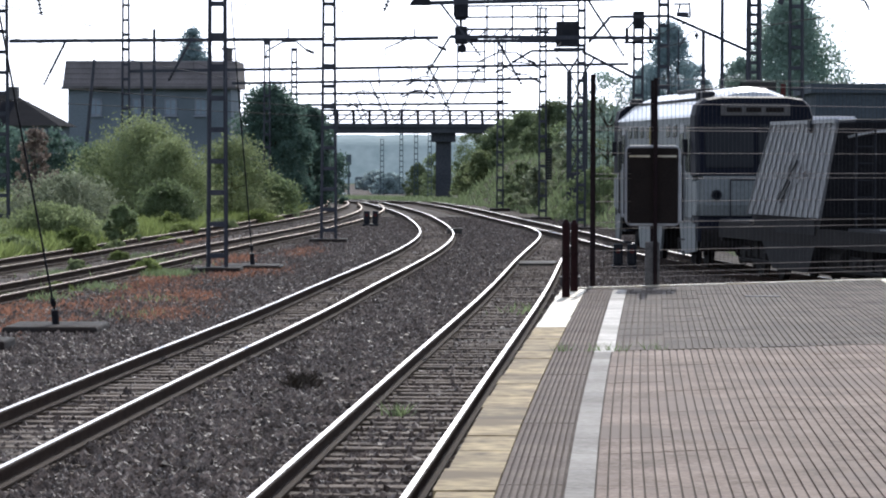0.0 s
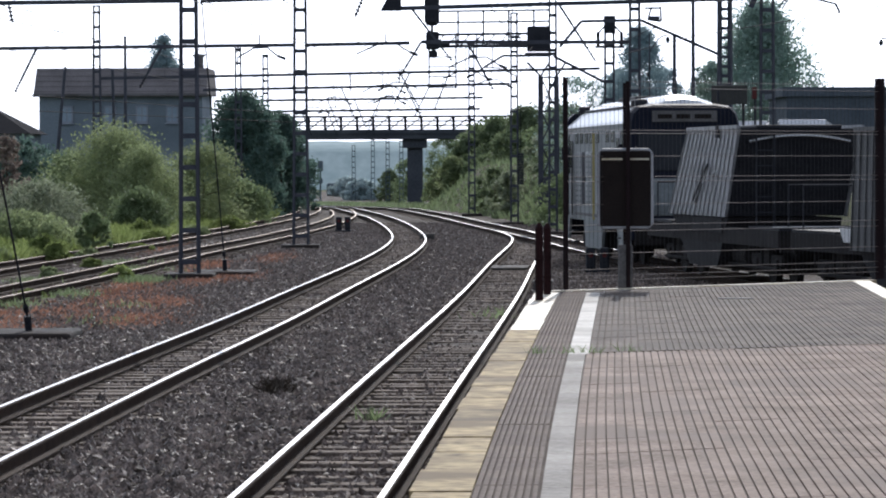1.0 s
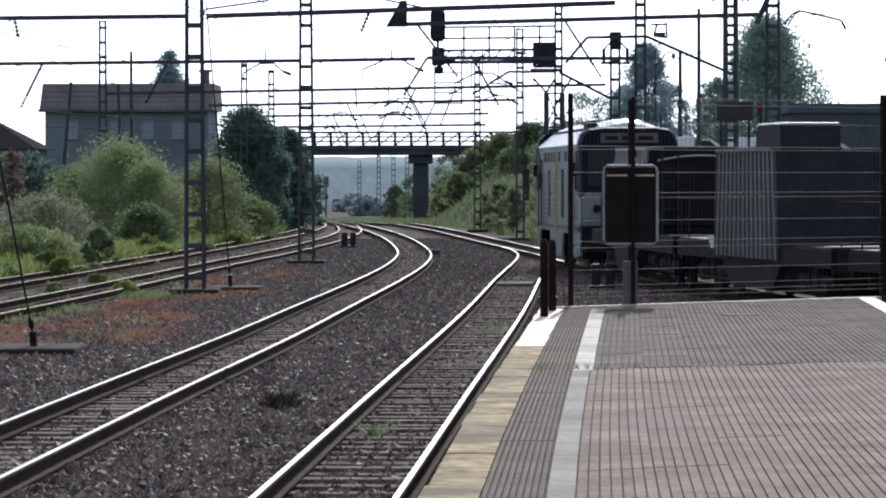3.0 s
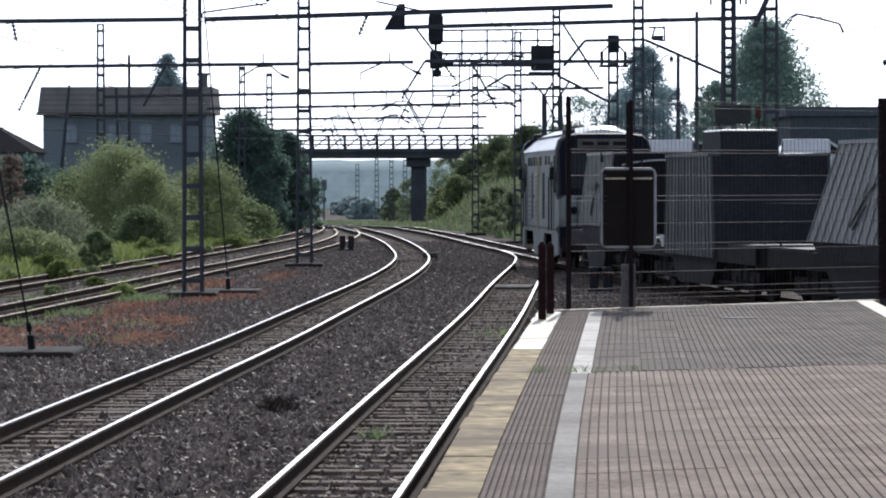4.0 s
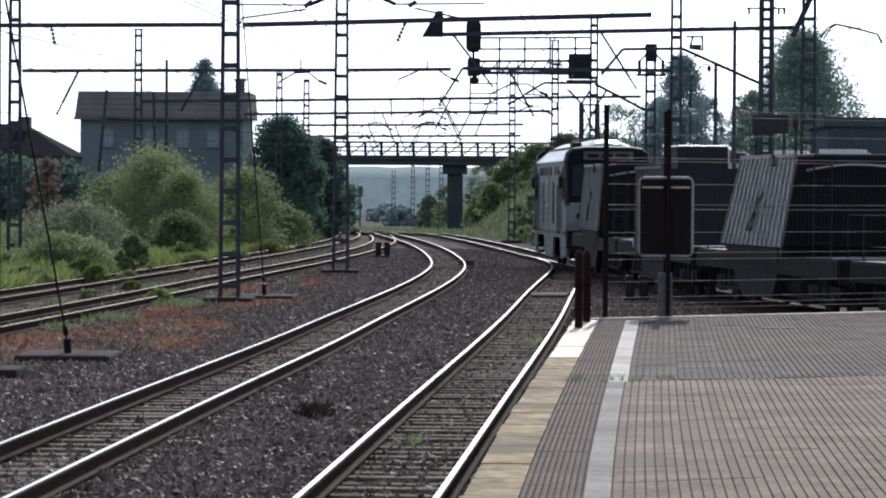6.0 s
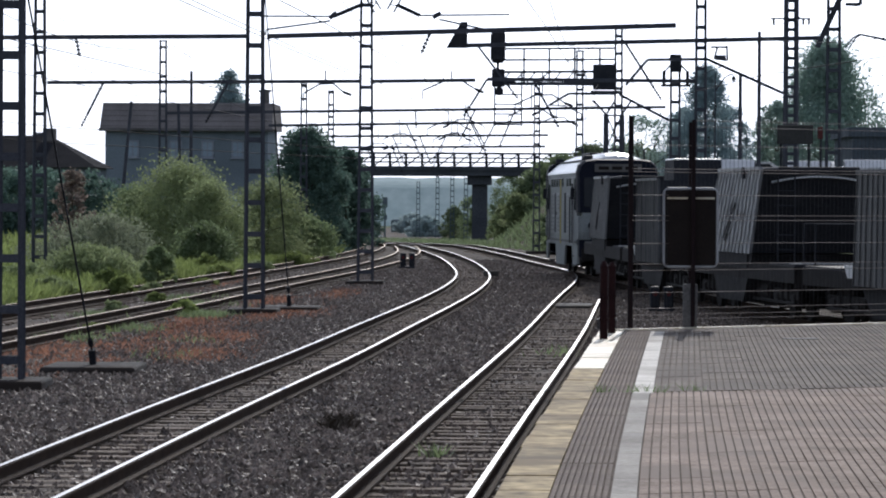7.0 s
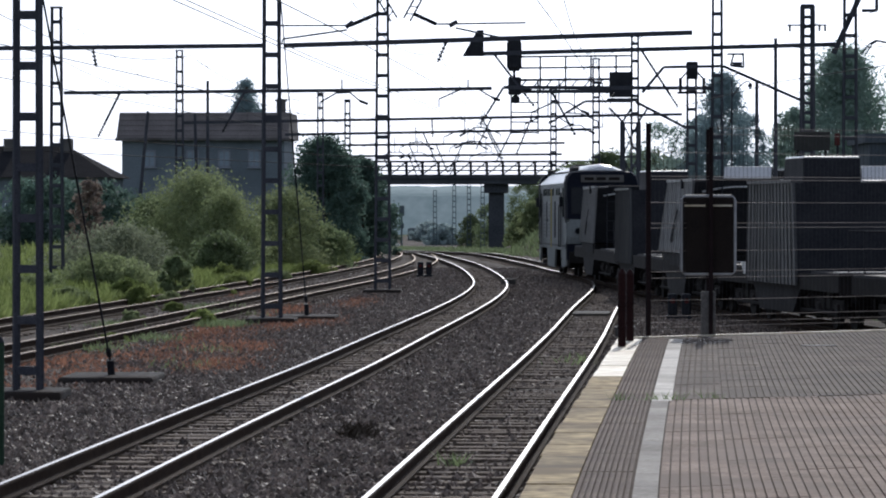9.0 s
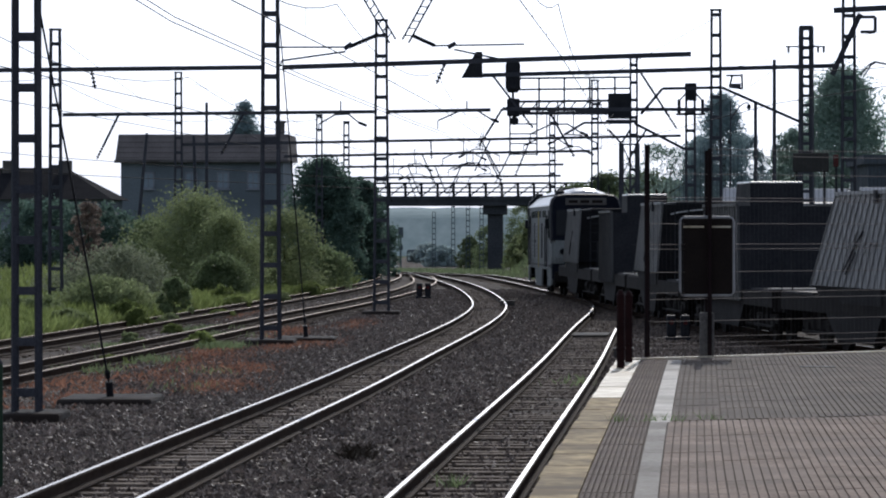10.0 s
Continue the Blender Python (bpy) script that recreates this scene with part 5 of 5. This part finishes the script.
def build_house():
    ob = thing("house", pose(-19.75, 215, 0), "grey rendered two-storey house with a brown tiled roof", "house")
    part("wall", box_bm(-5.0, 5.0, 0, 9, -1, 6.75), M_WALL, ob)
    roof = bmesh.new()
    lo = [roof.verts.new(p) for p in ((-5.3, -0.45, 6.72), (5.3, -0.45, 6.72), (5.3, 9.4, 6.72), (-5.3, 9.4, 6.72))]
    hi = [roof.verts.new(p) for p in ((-5.28, 1.2, 8.35), (5.28, 1.2, 8.35), (5.28, 8, 8.35), (-5.28, 8, 8.35))]
    for i in range(4):
        roof.faces.new((lo[i], lo[(i + 1) % 4], hi[(i + 1) % 4], hi[i]))
    roof.faces.new(hi)
    roof.faces.new(lo[::-1])
    top = part("roof", roof, M_TILE, ob, "brown tiled roof with a straight ridge")
    for j in range(5):
        k = (j + 0.5) / 5
        part("tile_course", box_bm(-5.29, 5.29, -0.47 + 1.65 * k - 0.02, -0.47 + 1.65 * k + 0.3, 6.71 + 1.63 * k, 6.735 + 1.63 * k), M_TILE, top)
    part("eave_board", box_bm(-5.35, 5.35, -0.52, -0.42, 6.55, 6.74), M_CONCRETE, ob)
    part("gutter", add_bar(bmesh.new(), (-5.3, -0.55, 6.62), (5.3, -0.55, 6.62), 0.07, 8), M_CONCRETE, ob)
    for x in (-3.3, -0.65, 1.3, 3.15):
        window(ob, x, 5.0, 0.66, 0.95)
        window(ob, x, 1.7, 0.7, 1.1)
    chim = part("chimney", box_bm(4.3, 4.85, 3, 3.7, 8.2, 9.1), M_CONCRETE, ob)
    part("chimney_cap", box_bm(4.2, 4.95, 2.9, 3.8, 9.1, 9.22), M_CONCRETE, chim)


build_house()


def build_low_house():
    ob = thing("low_house", pose(-28.8, 196, 0), "low house with a dark hipped tiled roof and chimneys", "house")
    part("wall", box_bm(-5.5, 5.4, 0, 8, -1, 4.2), M_WALL, ob)
    roof = bmesh.new()
    lo = [roof.verts.new(p) for p in ((-5.9, -0.5, 4.15), (5.8, -0.5, 4.15), (5.8, 8.5, 4.15), (-5.9, 8.5, 4.15))]
    hi = [roof.verts.new(p) for p in ((-2.0, 4, 6.0), (2.6, 4, 6.0))]
    for f in ((lo[0], lo[1], hi[1], hi[0]), (lo[1], lo[2], hi[1]), (lo[2], lo[3], hi[0], hi[1]), (lo[3], lo[0], hi[0]), lo[::-1]):
        roof.faces.new(f)
    part("roof", roof, M_TILE_DARK, ob)
    for x in (2.3, -0.9):
        part("chimney", box_bm(x, x + 0.7, 3.2, 4.0, 5.0, 6.4), M_CONCRETE, ob)
    for x in (-3.4, 0, 3.2):
        window(ob, x, 1.6, 1.0, 1.2)


build_low_house()
for x, y, lean, b in ((-21.2, 190, 0.75, 7.7), (-17.2, 190, 0.0, 9.35), (-17.7, 190, -0.2, 7.6)):
    ob = thing("timber_pole", pose(x, y, 0), "leaning dark timber telegraph pole near the house", "pole", "timber poles")
    part("pole", add_bar(bmesh.new(), (0, 0, -0.3), (lean, 0, b), 0.11, 8, 0.08), M_STEEL, ob)

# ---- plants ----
# distance haze put into the leaf colour: paler and bluer than near leaves
M_LEAF_HAZE = leaf_mat("haze_tinted_leaf", (0.34, 0.43, 0.43), (0.48, 0.57, 0.57))
# leaf colour lightened and blued in place of haze over the farther trees
M_LEAF_BLUE = leaf_mat("haze_paled_leaf", (0.26, 0.365, 0.315), (0.42, 0.53, 0.45))


def leaves(centres, radii, per, size, seed, flat=0.8):
    """Leaf cards strewn round clump centres; gives verts and faces of folded quads."""
    rng = np.random.default_rng(seed)
    c = np.repeat(np.array(centres, float), per, 0)
    r = np.repeat(np.array(radii, float), per)[:, None]
    d = rng.normal(size=c.shape)
    d /= np.linalg.norm(d, axis=1)[:, None]
    p = c + d * r * (rng.random((len(c), 1)) ** 0.45) * np.array([1, 1, flat])
    a = rng.normal(size=c.shape)
    a /= np.linalg.norm(a, axis=1)[:, None]
    b = np.cross(a, rng.normal(size=c.shape))
    b /= np.linalg.norm(b, axis=1)[:, None]
    s = size * rng.uniform(0.6, 1.4, (len(c), 1))
    v = np.stack([p - a * s, p + b * s * 0.5, p + a * s, p - b * s * 0.5], 1).reshape(-1, 3)
    return v.tolist(), np.arange(len(v)).reshape(-1, 4).tolist()


def tree(name, x, y, z0, height, width, leaf, label, seed, clumps=70, per=70, size=0.2, shape="round", low=0.1, cat="tree"):
    ob = thing(name, pose(x, y, z0), label, cat)
    rng = random.Random(seed)
    trunk = bmesh.new()
    top = 0.95 if shape == "cone" else 0.55
    add_bar(trunk, (0, 0, -0.3), (0.01 * height, 0, height * top), 0.022 * height ** 0.9, 8, 0.008 * height)
    part("trunk", trunk, M_BARK, ob)
    lumps = [(rng.uniform(0, 6.28), rng.uniform(0.0, 1.0), rng.uniform(0.75, 1.15)) for _ in range(9)]
    cs, rs = [], []
    for i in range(clumps):
        k = rng.random() if shape != "cone" else 1 - math.sqrt(rng.random())
        z = height * (low + (1 - low) * k)
        if shape == "round":
            w = math.sqrt(max(0.0, 1 - (2 * k - 1) ** 2)) * 0.95 + 0.1
        elif shape == "cone":
            w = ((1 - k) * 0.95 + 0.04) * (0.75 + 0.3 * math.cos(k * 44))
        elif shape == "peak":
            w = (1 - k) ** 0.85 * 0.97 + 0.08
        elif shape == "spire":
            w = (1 - k) ** 0.62 * 0.97 + 0.04
        else:
            w = (1 - k ** 2.4) ** 0.55 * 0.97 + 0.05
        a = rng.uniform(0, 2 * math.pi)
        swell = 1.0 if shape == "cone" or "cypress" in name else None
        near = min(lumps, key=lambda q: abs(math.sin((a - q[0]) / 2)) + abs(k - q[1]))
        r = width / 2 * w * rng.random() ** 0.4 * (swell or near[2])
        cs.append((r * math.cos(a), r * math.sin(a), z * (0.9 + 0.1 * (swell or near[2]))))
        rs.append(width * rng.uniform(0.05, 0.15) * (0.6 if shape == "cone" else 2.0 if "willow" in name else 1))
    for i in range(0, clumps, max(1, clumps // 9)):
        limb = bmesh.new()
        c = Vector(cs[i])
        add_bar(limb, (0.005 * height, 0, min(c.z * 0.7, height * top * 0.9)), c, 0.008 * height, 6, 0.003 * height)
        part("limb", limb, M_BARK, ob)
    v, f = leaves(cs, rs, per, size, seed)
    tagged(mesh_ob("crown", v, f, leaf, ob), kind="stuff")
    return ob


tree("broadleaf_tree", -9.85, 172, -0.5, 6.3, 5.0, M_LEAF_DARK, "dense dark green broadleaf tree beside the bridge", 1, 420, 75, 0.09, "dome", 0.0)
tree("broadleaf_tree", -8.35, 180, -0.4, 5.2, 3.0, M_LEAF_DARK, "dense dark green tree beside the bridge", 2, 220, 70, 0.09, "dome", 0.0)
tree("broadleaf_tree", -9.75, 204, -0.4, 5.5, 4.6, M_LEAF_DARK, "dark green tree leaning over the sidings", 27, 380, 70, 0.10, "dome", 0.03)
tree("broadleaf_tree", -11.2, 185, -0.3, 4.0, 3.0, M_LEAF_DARK, "dark green tree behind the bushes", 22, 120, 70, 0.10, "round", 0.0)
tree("willow_bush", -13.1, 140, 0.2, 3.3, 5.0, M_LEAF_LIGHT, "large feathery light green bush before the house", 3, 300, 75, 0.06, "dome", 0.0, "bush")
tree("willow_bush", -10.0, 146, 0.0, 2.9, 3.4, M_LEAF_LIGHT, "feathery light green bush before the house", 4, 200, 70, 0.06, "dome", 0.0, "bush")
tree("willow_bush", -8.6, 150, 0.0, 1.5, 2.2, M_LEAF, "green bush beside the sidings", 5, 140, 70, 0.06, "dome", 0.0, "bush")
tree("willow_bush", -11.7, 137, 0.1, 2.7, 3.0, M_LEAF_LIGHT, "feathery light green bush before the house", 25, 200, 70, 0.055, "dome", 0.0, "bush")
tree("willow_bush", -15.2, 143, 0.3, 2.4, 2.6, M_LEAF, "green bush before the house", 26, 160, 70, 0.055, "dome", 0.0, "bush")
tree("willow_bush", -11.2, 128, 0.0, 1.3, 2.2, M_LEAF, "green bush beside the sidings", 6, 120, 70, 0.06, "dome", 0.0, "bush")
tree("bramble_bush", -13.0, 112, 0.1, 1.55, 4.6, M_BRAMBLE, "pale green bramble mound on the verge", 7, 240, 75, 0.05, "dome", 0.0, "bush")
tree("bramble_bush", -12.3, 104, 0.0, 0.85, 3.2, M_LEAF_LIGHT, "low yellow-green bush on the verge", 8, 140, 70, 0.05, "dome", 0.0, "bush")
tree("bramble_bush", -10.0, 100, 0.0, 0.95, 1.1, M_LEAF, "small green bush on the verge", 9, 70, 70, 0.05, "dome", 0.0, "bush")
tree("dead_shrub", -15.2, 122, 0.6, 2.7, 1.5, M_DEAD, "brown withered shrub beside a lattice mast", 23, 110, 22, 0.07, "dome", 0.1, "bush")
tree("broadleaf_tree", -18.2, 150, 0.4, 2.9, 4.0, M_LEAF_DARK, "dark scrubby tree before the low house", 10, 160, 70, 0.09, "round", 0.0)
tree("broadleaf_tree", -22.0, 160, 0.4, 3.2, 5.0, M_LEAF_DARK, "dark scrubby tree before the low house", 11, 180, 70, 0.10, "round", 0.0)
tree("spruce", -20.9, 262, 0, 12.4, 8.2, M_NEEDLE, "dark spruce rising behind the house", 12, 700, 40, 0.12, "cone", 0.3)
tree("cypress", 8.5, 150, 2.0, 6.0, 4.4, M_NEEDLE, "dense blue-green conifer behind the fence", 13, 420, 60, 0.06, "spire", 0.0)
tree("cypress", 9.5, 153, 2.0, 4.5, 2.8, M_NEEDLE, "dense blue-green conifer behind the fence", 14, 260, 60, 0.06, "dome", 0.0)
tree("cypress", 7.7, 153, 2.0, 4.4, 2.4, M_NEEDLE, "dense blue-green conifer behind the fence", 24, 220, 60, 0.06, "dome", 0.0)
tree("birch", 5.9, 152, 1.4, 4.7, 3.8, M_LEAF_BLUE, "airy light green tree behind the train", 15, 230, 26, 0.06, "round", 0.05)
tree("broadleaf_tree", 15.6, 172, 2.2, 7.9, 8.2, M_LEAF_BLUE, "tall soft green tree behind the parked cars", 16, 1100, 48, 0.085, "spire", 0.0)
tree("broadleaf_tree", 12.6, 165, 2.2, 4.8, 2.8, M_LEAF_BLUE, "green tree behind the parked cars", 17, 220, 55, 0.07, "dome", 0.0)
for i, (x, y, h, w, m) in enumerate(((3.4, 215, 3.0, 4.0, M_LEAF), (5.0, 205, 3.4, 4.5, M_LEAF), (2.0, 235, 2.6, 3.0, M_LEAF_LIGHT), (6.6, 190, 3.0, 4.0, M_LEAF), (3.4, 262, 3.6, 5.0, M_LEAF), (7.6, 175, 2.4, 3.6, M_LEAF_DARK), (6.0, 250, 4.0, 5.0, M_LEAF_DARK), (0.6, 345, 5.6, 5.0, M_LEAF), (-3.6, 380, 4.8, 4.6, M_LEAF), (-6.0, 400, 3.8, 3.6, M_LEAF), (3.0, 300, 3.4, 5.0, M_LEAF_LIGHT))):
    tree("bank_bush", x, y, ground_z(x, y) - 0.1, h, w, M_LEAF_BANK if m is not M_LEAF_DARK else M_LEAF_BLUE, "pale green bush on the bank beside the tracks", 30 + i, 150, 60, 0.10, "dome", 0.0, "bush")


bank_rng = random.Random(21)
for i in range(16):
    y = bank_rng.uniform(135, 300)
    x = max(TRACK_E(min(y, 230)) + 3.0, -0.8) + bank_rng.uniform(0.3, 3.2)
    tree("bank_bush", x, y, ground_z(x, y) - 0.1, bank_rng.uniform(0.9, 2.0), bank_rng.uniform(1.6, 3.0), (M_LEAF_BANK, M_BRAMBLE, M_LEAF_LIGHT, M_LEAF)[i % 4], "low green bush on the bank beside the tracks", 60 + i, 70, 50, 0.08, "dome", 0.0, "bush")


weed_rng = random.Random(91)
for i, (x, y, h, w) in enumerate(((-7.12, 77, 0.5, 1.0), (-8.96, 79.5, 0.4, 0.7), (-8.74, 87, 0.38, 0.7), (-7.87, 67, 0.3, 0.8), (-9.6, 95, 0.5, 0.9), (-10.2, 92, 0.8, 1.0), (-11.0, 97, 0.9, 1.5), (-12.0, 92, 0.7, 1.6), (-10.9, 110, 0.7, 1.6), (-9.6, 116, 0.6, 1.6), (-8.8, 125, 0.6, 1.5), (-10.4, 121, 0.9, 1.4), (-8.2, 136, 0.8, 2.0), (-13.6, 98, 0.8, 2.2), (-9.0, 104, 0.35, 1.2))):
    tree("weed_bush", x, y, ground_z(x, y) - 0.08, h * 0.72, w * 0.85, (M_GRASS, M_LEAF_LIGHT, M_GRASS)[i % 3], "low leafy green weed growing by the sidings", 120 + i, 40 + int(30 * w), 40, 0.045, "dome", 0.0, "weed")
for i in range(9):
    x, y = -18 + i * 3.4 + weed_rng.uniform(-1, 1), weed_rng.uniform(430, 520)
    tree("far_bush", x, y, ground_z(x, y) - 0.2, weed_rng.uniform(1.6, 3.2), weed_rng.uniform(4.0, 7.5), M_LEAF_HAZE, "distant blue-green bush with haze put into its leaf colour", 150 + i, 90, 45, 0.22, "dome", 0.0, "bush")


def strewn(name, spots, blade, spread, material, label, category, seed, lean=0.5, width=0.14):
    """Thin upright blades at spots (x, y, z)."""
    rng = np.random.default_rng(seed)
    p = np.array(spots, float)
    n = len(p)
    h = blade * rng.uniform(0.4, 1.3, (n, 1))
    a = rng.uniform(0, 2 * np.pi, n)
    d = np.stack([np.cos(a), np.sin(a), np.zeros(n)], 1)
    tip = p + np.stack([rng.normal(0, lean, n), rng.normal(0, lean, n), np.ones(n)], 1) * h
    w = h * width
    v = np.stack([p - d * w, p + d * w, tip], 1).reshape(-1, 3)
    ob = mesh_ob(name, v.tolist(), np.arange(3 * n).reshape(-1, 3).tolist(), material)
    return tagged(ob, label, category, kind="stuff")


def build_plants():
    rng = random.Random(77)
    grass, tall = [], []
    while len(grass) < 60000:
        y = 60 + 120 * rng.random() ** 1.4
        x = TRACK_D(y) - 1.3 - abs(rng.gauss(0, 4.5))
        if x > -26 and noise.noise((x * 0.5, y * 0.3, 7)) > -0.35:
            grass.append((x, y, ground_z(x, y) - 0.03))
    strewn("verge_grass", grass, 0.36, 0, M_GRASS, "tall yellow-green grass on the verge", "grass", 1)
    while len(tall) < 9000:
        y = rng.uniform(110, 300)
        x = TRACK_E(y) + 2.6 + abs(rng.gauss(0, 2.5))
        tall.append((x, y, ground_z(x, y) - 0.03))
    strewn("bank_grass", tall, 0.4, 0, M_LEAF_BANK, "green grass on the bank beside the tracks", "grass", 2)
    rust, green = [], []
    clusters = [(-6.3, 60, 1.1, 4), (-6.0, 66, 1.0, 5), (-6.4, 72, 0.7, 4), (-4.7, 79.5, 0.55, 3.5), (-5.3, 76, 0.5, 3), (-6.6, 53.5, 0.5, 2.2), (-5.0, 57, 0.6, 2.6), (-8.0, 58, 0.9, 4), (-4.6, 95, 0.5, 5), (-5.9, 88, 0.5, 4), (-8.6, 110, 0.4, 10), (-5.1, 64, 0.5, 3), (-7.3, 48, 0.8, 2.5)]
    for cx, cy, sx, sy in clusters:
        for _ in range(1200):
            x, y = rng.gauss(cx, sx * 0.55), rng.gauss(cy, sy * 0.5)
            if x < TRACK_B(y) - 1.0:
                rust.append((x, y, -0.2))
    strewn("rust_weeds", rust, 0.085, 0, M_RUST_WEED, "low rust-red weeds between the sidings", "weeds", 3, 0.8, 0.28)
    for cx, cy, s, n in ((-6.6, 76, 0.28, 800), (-7.4, 68, 0.35, 400), (-7.9, 63, 0.3, 300), (-7.4, 84, 0.4, 300), (-5.6, 62, 0.3, 60), (-8.9, 76, 0.3, 250), (-5.4, 56, 0.3, 60), (-0.72, 34.7, 0.06, 45), (0.9, 58, 0.3, 60), (-8.2, 90, 0.4, 350)):
        for _ in range(n):
            green.append((rng.gauss(cx, s), rng.gauss(cy, s * 2.2), -0.2))
    strewn("track_weeds", green, 0.15, 0, M_LEAF, "green weed tufts between the rails", "weeds", 4, 0.6, 0.12)
    tufts = [(rng.gauss(cx, 0.05), rng.gauss(cy, 0.03), P_TOP - 0.01) for cx, cy in ((1.22, 29.25), (1.58, 29.5), (0.78, 29.2), (1.05, 29.2)) for _ in range(26)]
    strewn("joint_weeds", tufts, 0.07, 0, M_LEAF, "small weeds growing in a paving joint", "weeds", 6, 0.5, 0.09)
    dark = [(rng.gauss(-1.88, 0.09), rng.gauss(39.2, 0.35), -0.2 + abs(rng.gauss(0, 0.045))) for _ in range(700)]
    strewn("dead_brush", dark, 0.075, 0, M_BARK, "heap of dark dead brush in the ballast", "brush", 5, 0.9, 0.2)


build_plants()


def build_stones():
    """Loose ballast stones; the ones nearest the camera lie thickest."""
    rng = np.random.default_rng(9)
    n = 125000
    y = 21 + 130 * rng.random(n * 2) ** 1.7
    x = rng.uniform(-9.5, 6.0, n * 2)
    a, b = (np.interp(y, np.arange(0, 155), [line(k) for k in range(155)]) for line in (TRACK_A, TRACK_B))
    edge = np.interp(y, np.arange(0, 60), [EDGE(k) for k in range(60)])
    rail = np.minimum(np.abs(np.abs(x - a) - 0.533), np.abs(np.abs(x - b) - 0.533))
    between = np.minimum(np.abs(x - a), np.abs(x - b)) < 0.5
    keep = (rail > 0.09) & ((x < edge - 0.05) | (y > 46)) & (~between | (rng.random(n * 2) < 0.6)) & ((x > b - 4.0) | (rng.random(n * 2) < 0.25))
    x, y, between = (k[keep][:n] for k in (x, y, between))
    n = len(x)
    s = rng.uniform(0.02, 0.052, n)
    z = np.where(between, -0.185, -0.165) + rng.uniform(-0.015, 0.012, n)
    unit = np.array([(1, 0, 0), (0, 1, 0), (-1, 0, 0), (0, -1, 0), (0, 0, 1)], float)
    j = unit[None] * rng.uniform(0.55, 1.35, (n, 5, 1)) + rng.normal(0, 0.18, (n, 5, 3))
    t = rng.uniform(0, 6.28, n)
    c, sn = np.cos(t)[:, None], np.sin(t)[:, None]
    vx, vy = j[..., 0] * c - j[..., 1] * sn, j[..., 0] * sn + j[..., 1] * c
    v = np.stack([vx * s[:, None] + x[:, None], vy * s[:, None] + y[:, None], j[..., 2] * s[:, None] * 0.9 + z[:, None]], -1).reshape(-1, 3)
    f = (np.array([(0, 1, 4), (1, 2, 4), (2, 3, 4), (3, 0, 4)])[None] + (np.arange(n) * 5)[:, None, None]).reshape(-1, 3)
    ob = mesh_ob("ballast_stones", v.tolist(), f.tolist(), M_STONE)
    tagged(ob, "loose grey ballast stones round the tracks", "ballast", kind="stuff")


build_stones()

# ---- distance ----


def far_masts():
    for x, y, z0, top in ((-10.2, 400, -2.1, 4.5), (-8.0, 400, -2.1, 5.4), (-6.0, 380, -1.9, 5.4), (-4.4, 370, -1.8, 5.4)):
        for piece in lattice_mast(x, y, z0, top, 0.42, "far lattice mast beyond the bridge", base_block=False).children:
            piece.data.materials[0] = M_FAR_HAZED
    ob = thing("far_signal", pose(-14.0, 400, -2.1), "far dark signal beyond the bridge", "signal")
    part("post", add_bar(bmesh.new(), (0, 0, 0), (0, 0, 4.6), 0.1, 8), M_FAR_HAZED, ob)
    part("head", box_bm(-0.3, 0.3, -0.2, 0.2, 3.7, 4.9, bevel=0.1), M_FAR_HAZED, ob)
    part("plate", box_bm(-0.25, 0.25, -0.2, 0.2, 2.3, 2.9, bevel=0.08), M_FAR_HAZED, ob)


far_masts()


def far_train():
    ob = thing("far_wagons", pose(-14.9, 520, -2.4), "distant dark wagons with one white panel", "wagon")
    part("body", box_bm(-2.4, -0.3, 0, 3, 0, 2.0, bevel=0.3), M_FAR_HAZED, ob)
    part("body", box_bm(0.4, 2.0, 2, 5, 0, 2.2, bevel=0.3), M_FAR_HAZED, ob)
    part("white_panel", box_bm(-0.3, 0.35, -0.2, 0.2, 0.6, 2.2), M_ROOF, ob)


far_train()


def hills():
    n = 200
    v, f = [], []
    for i in range(n + 1):
        x = -300 + 600 * i / n
        z = 6.9 + 0.6 * noise.noise((x * 0.03, 2, 0)) + 0.4 * noise.noise((x * 0.2, 2, 5))
        v += [(x, 640, -5), (x, 650, z * 0.7), (x, 690, z)]
    for i in range(n):
        for k in range(2):
            a = i * 3 + k
            f.append((a, a + 3, a + 4, a + 1))
    tagged(mesh_ob("far_wood", v, f, M_HILL, smooth=True), "blue-green wooded rise in the distance, haze put into its glowing colour", "backdrop", kind="structure")


hills()

motions()
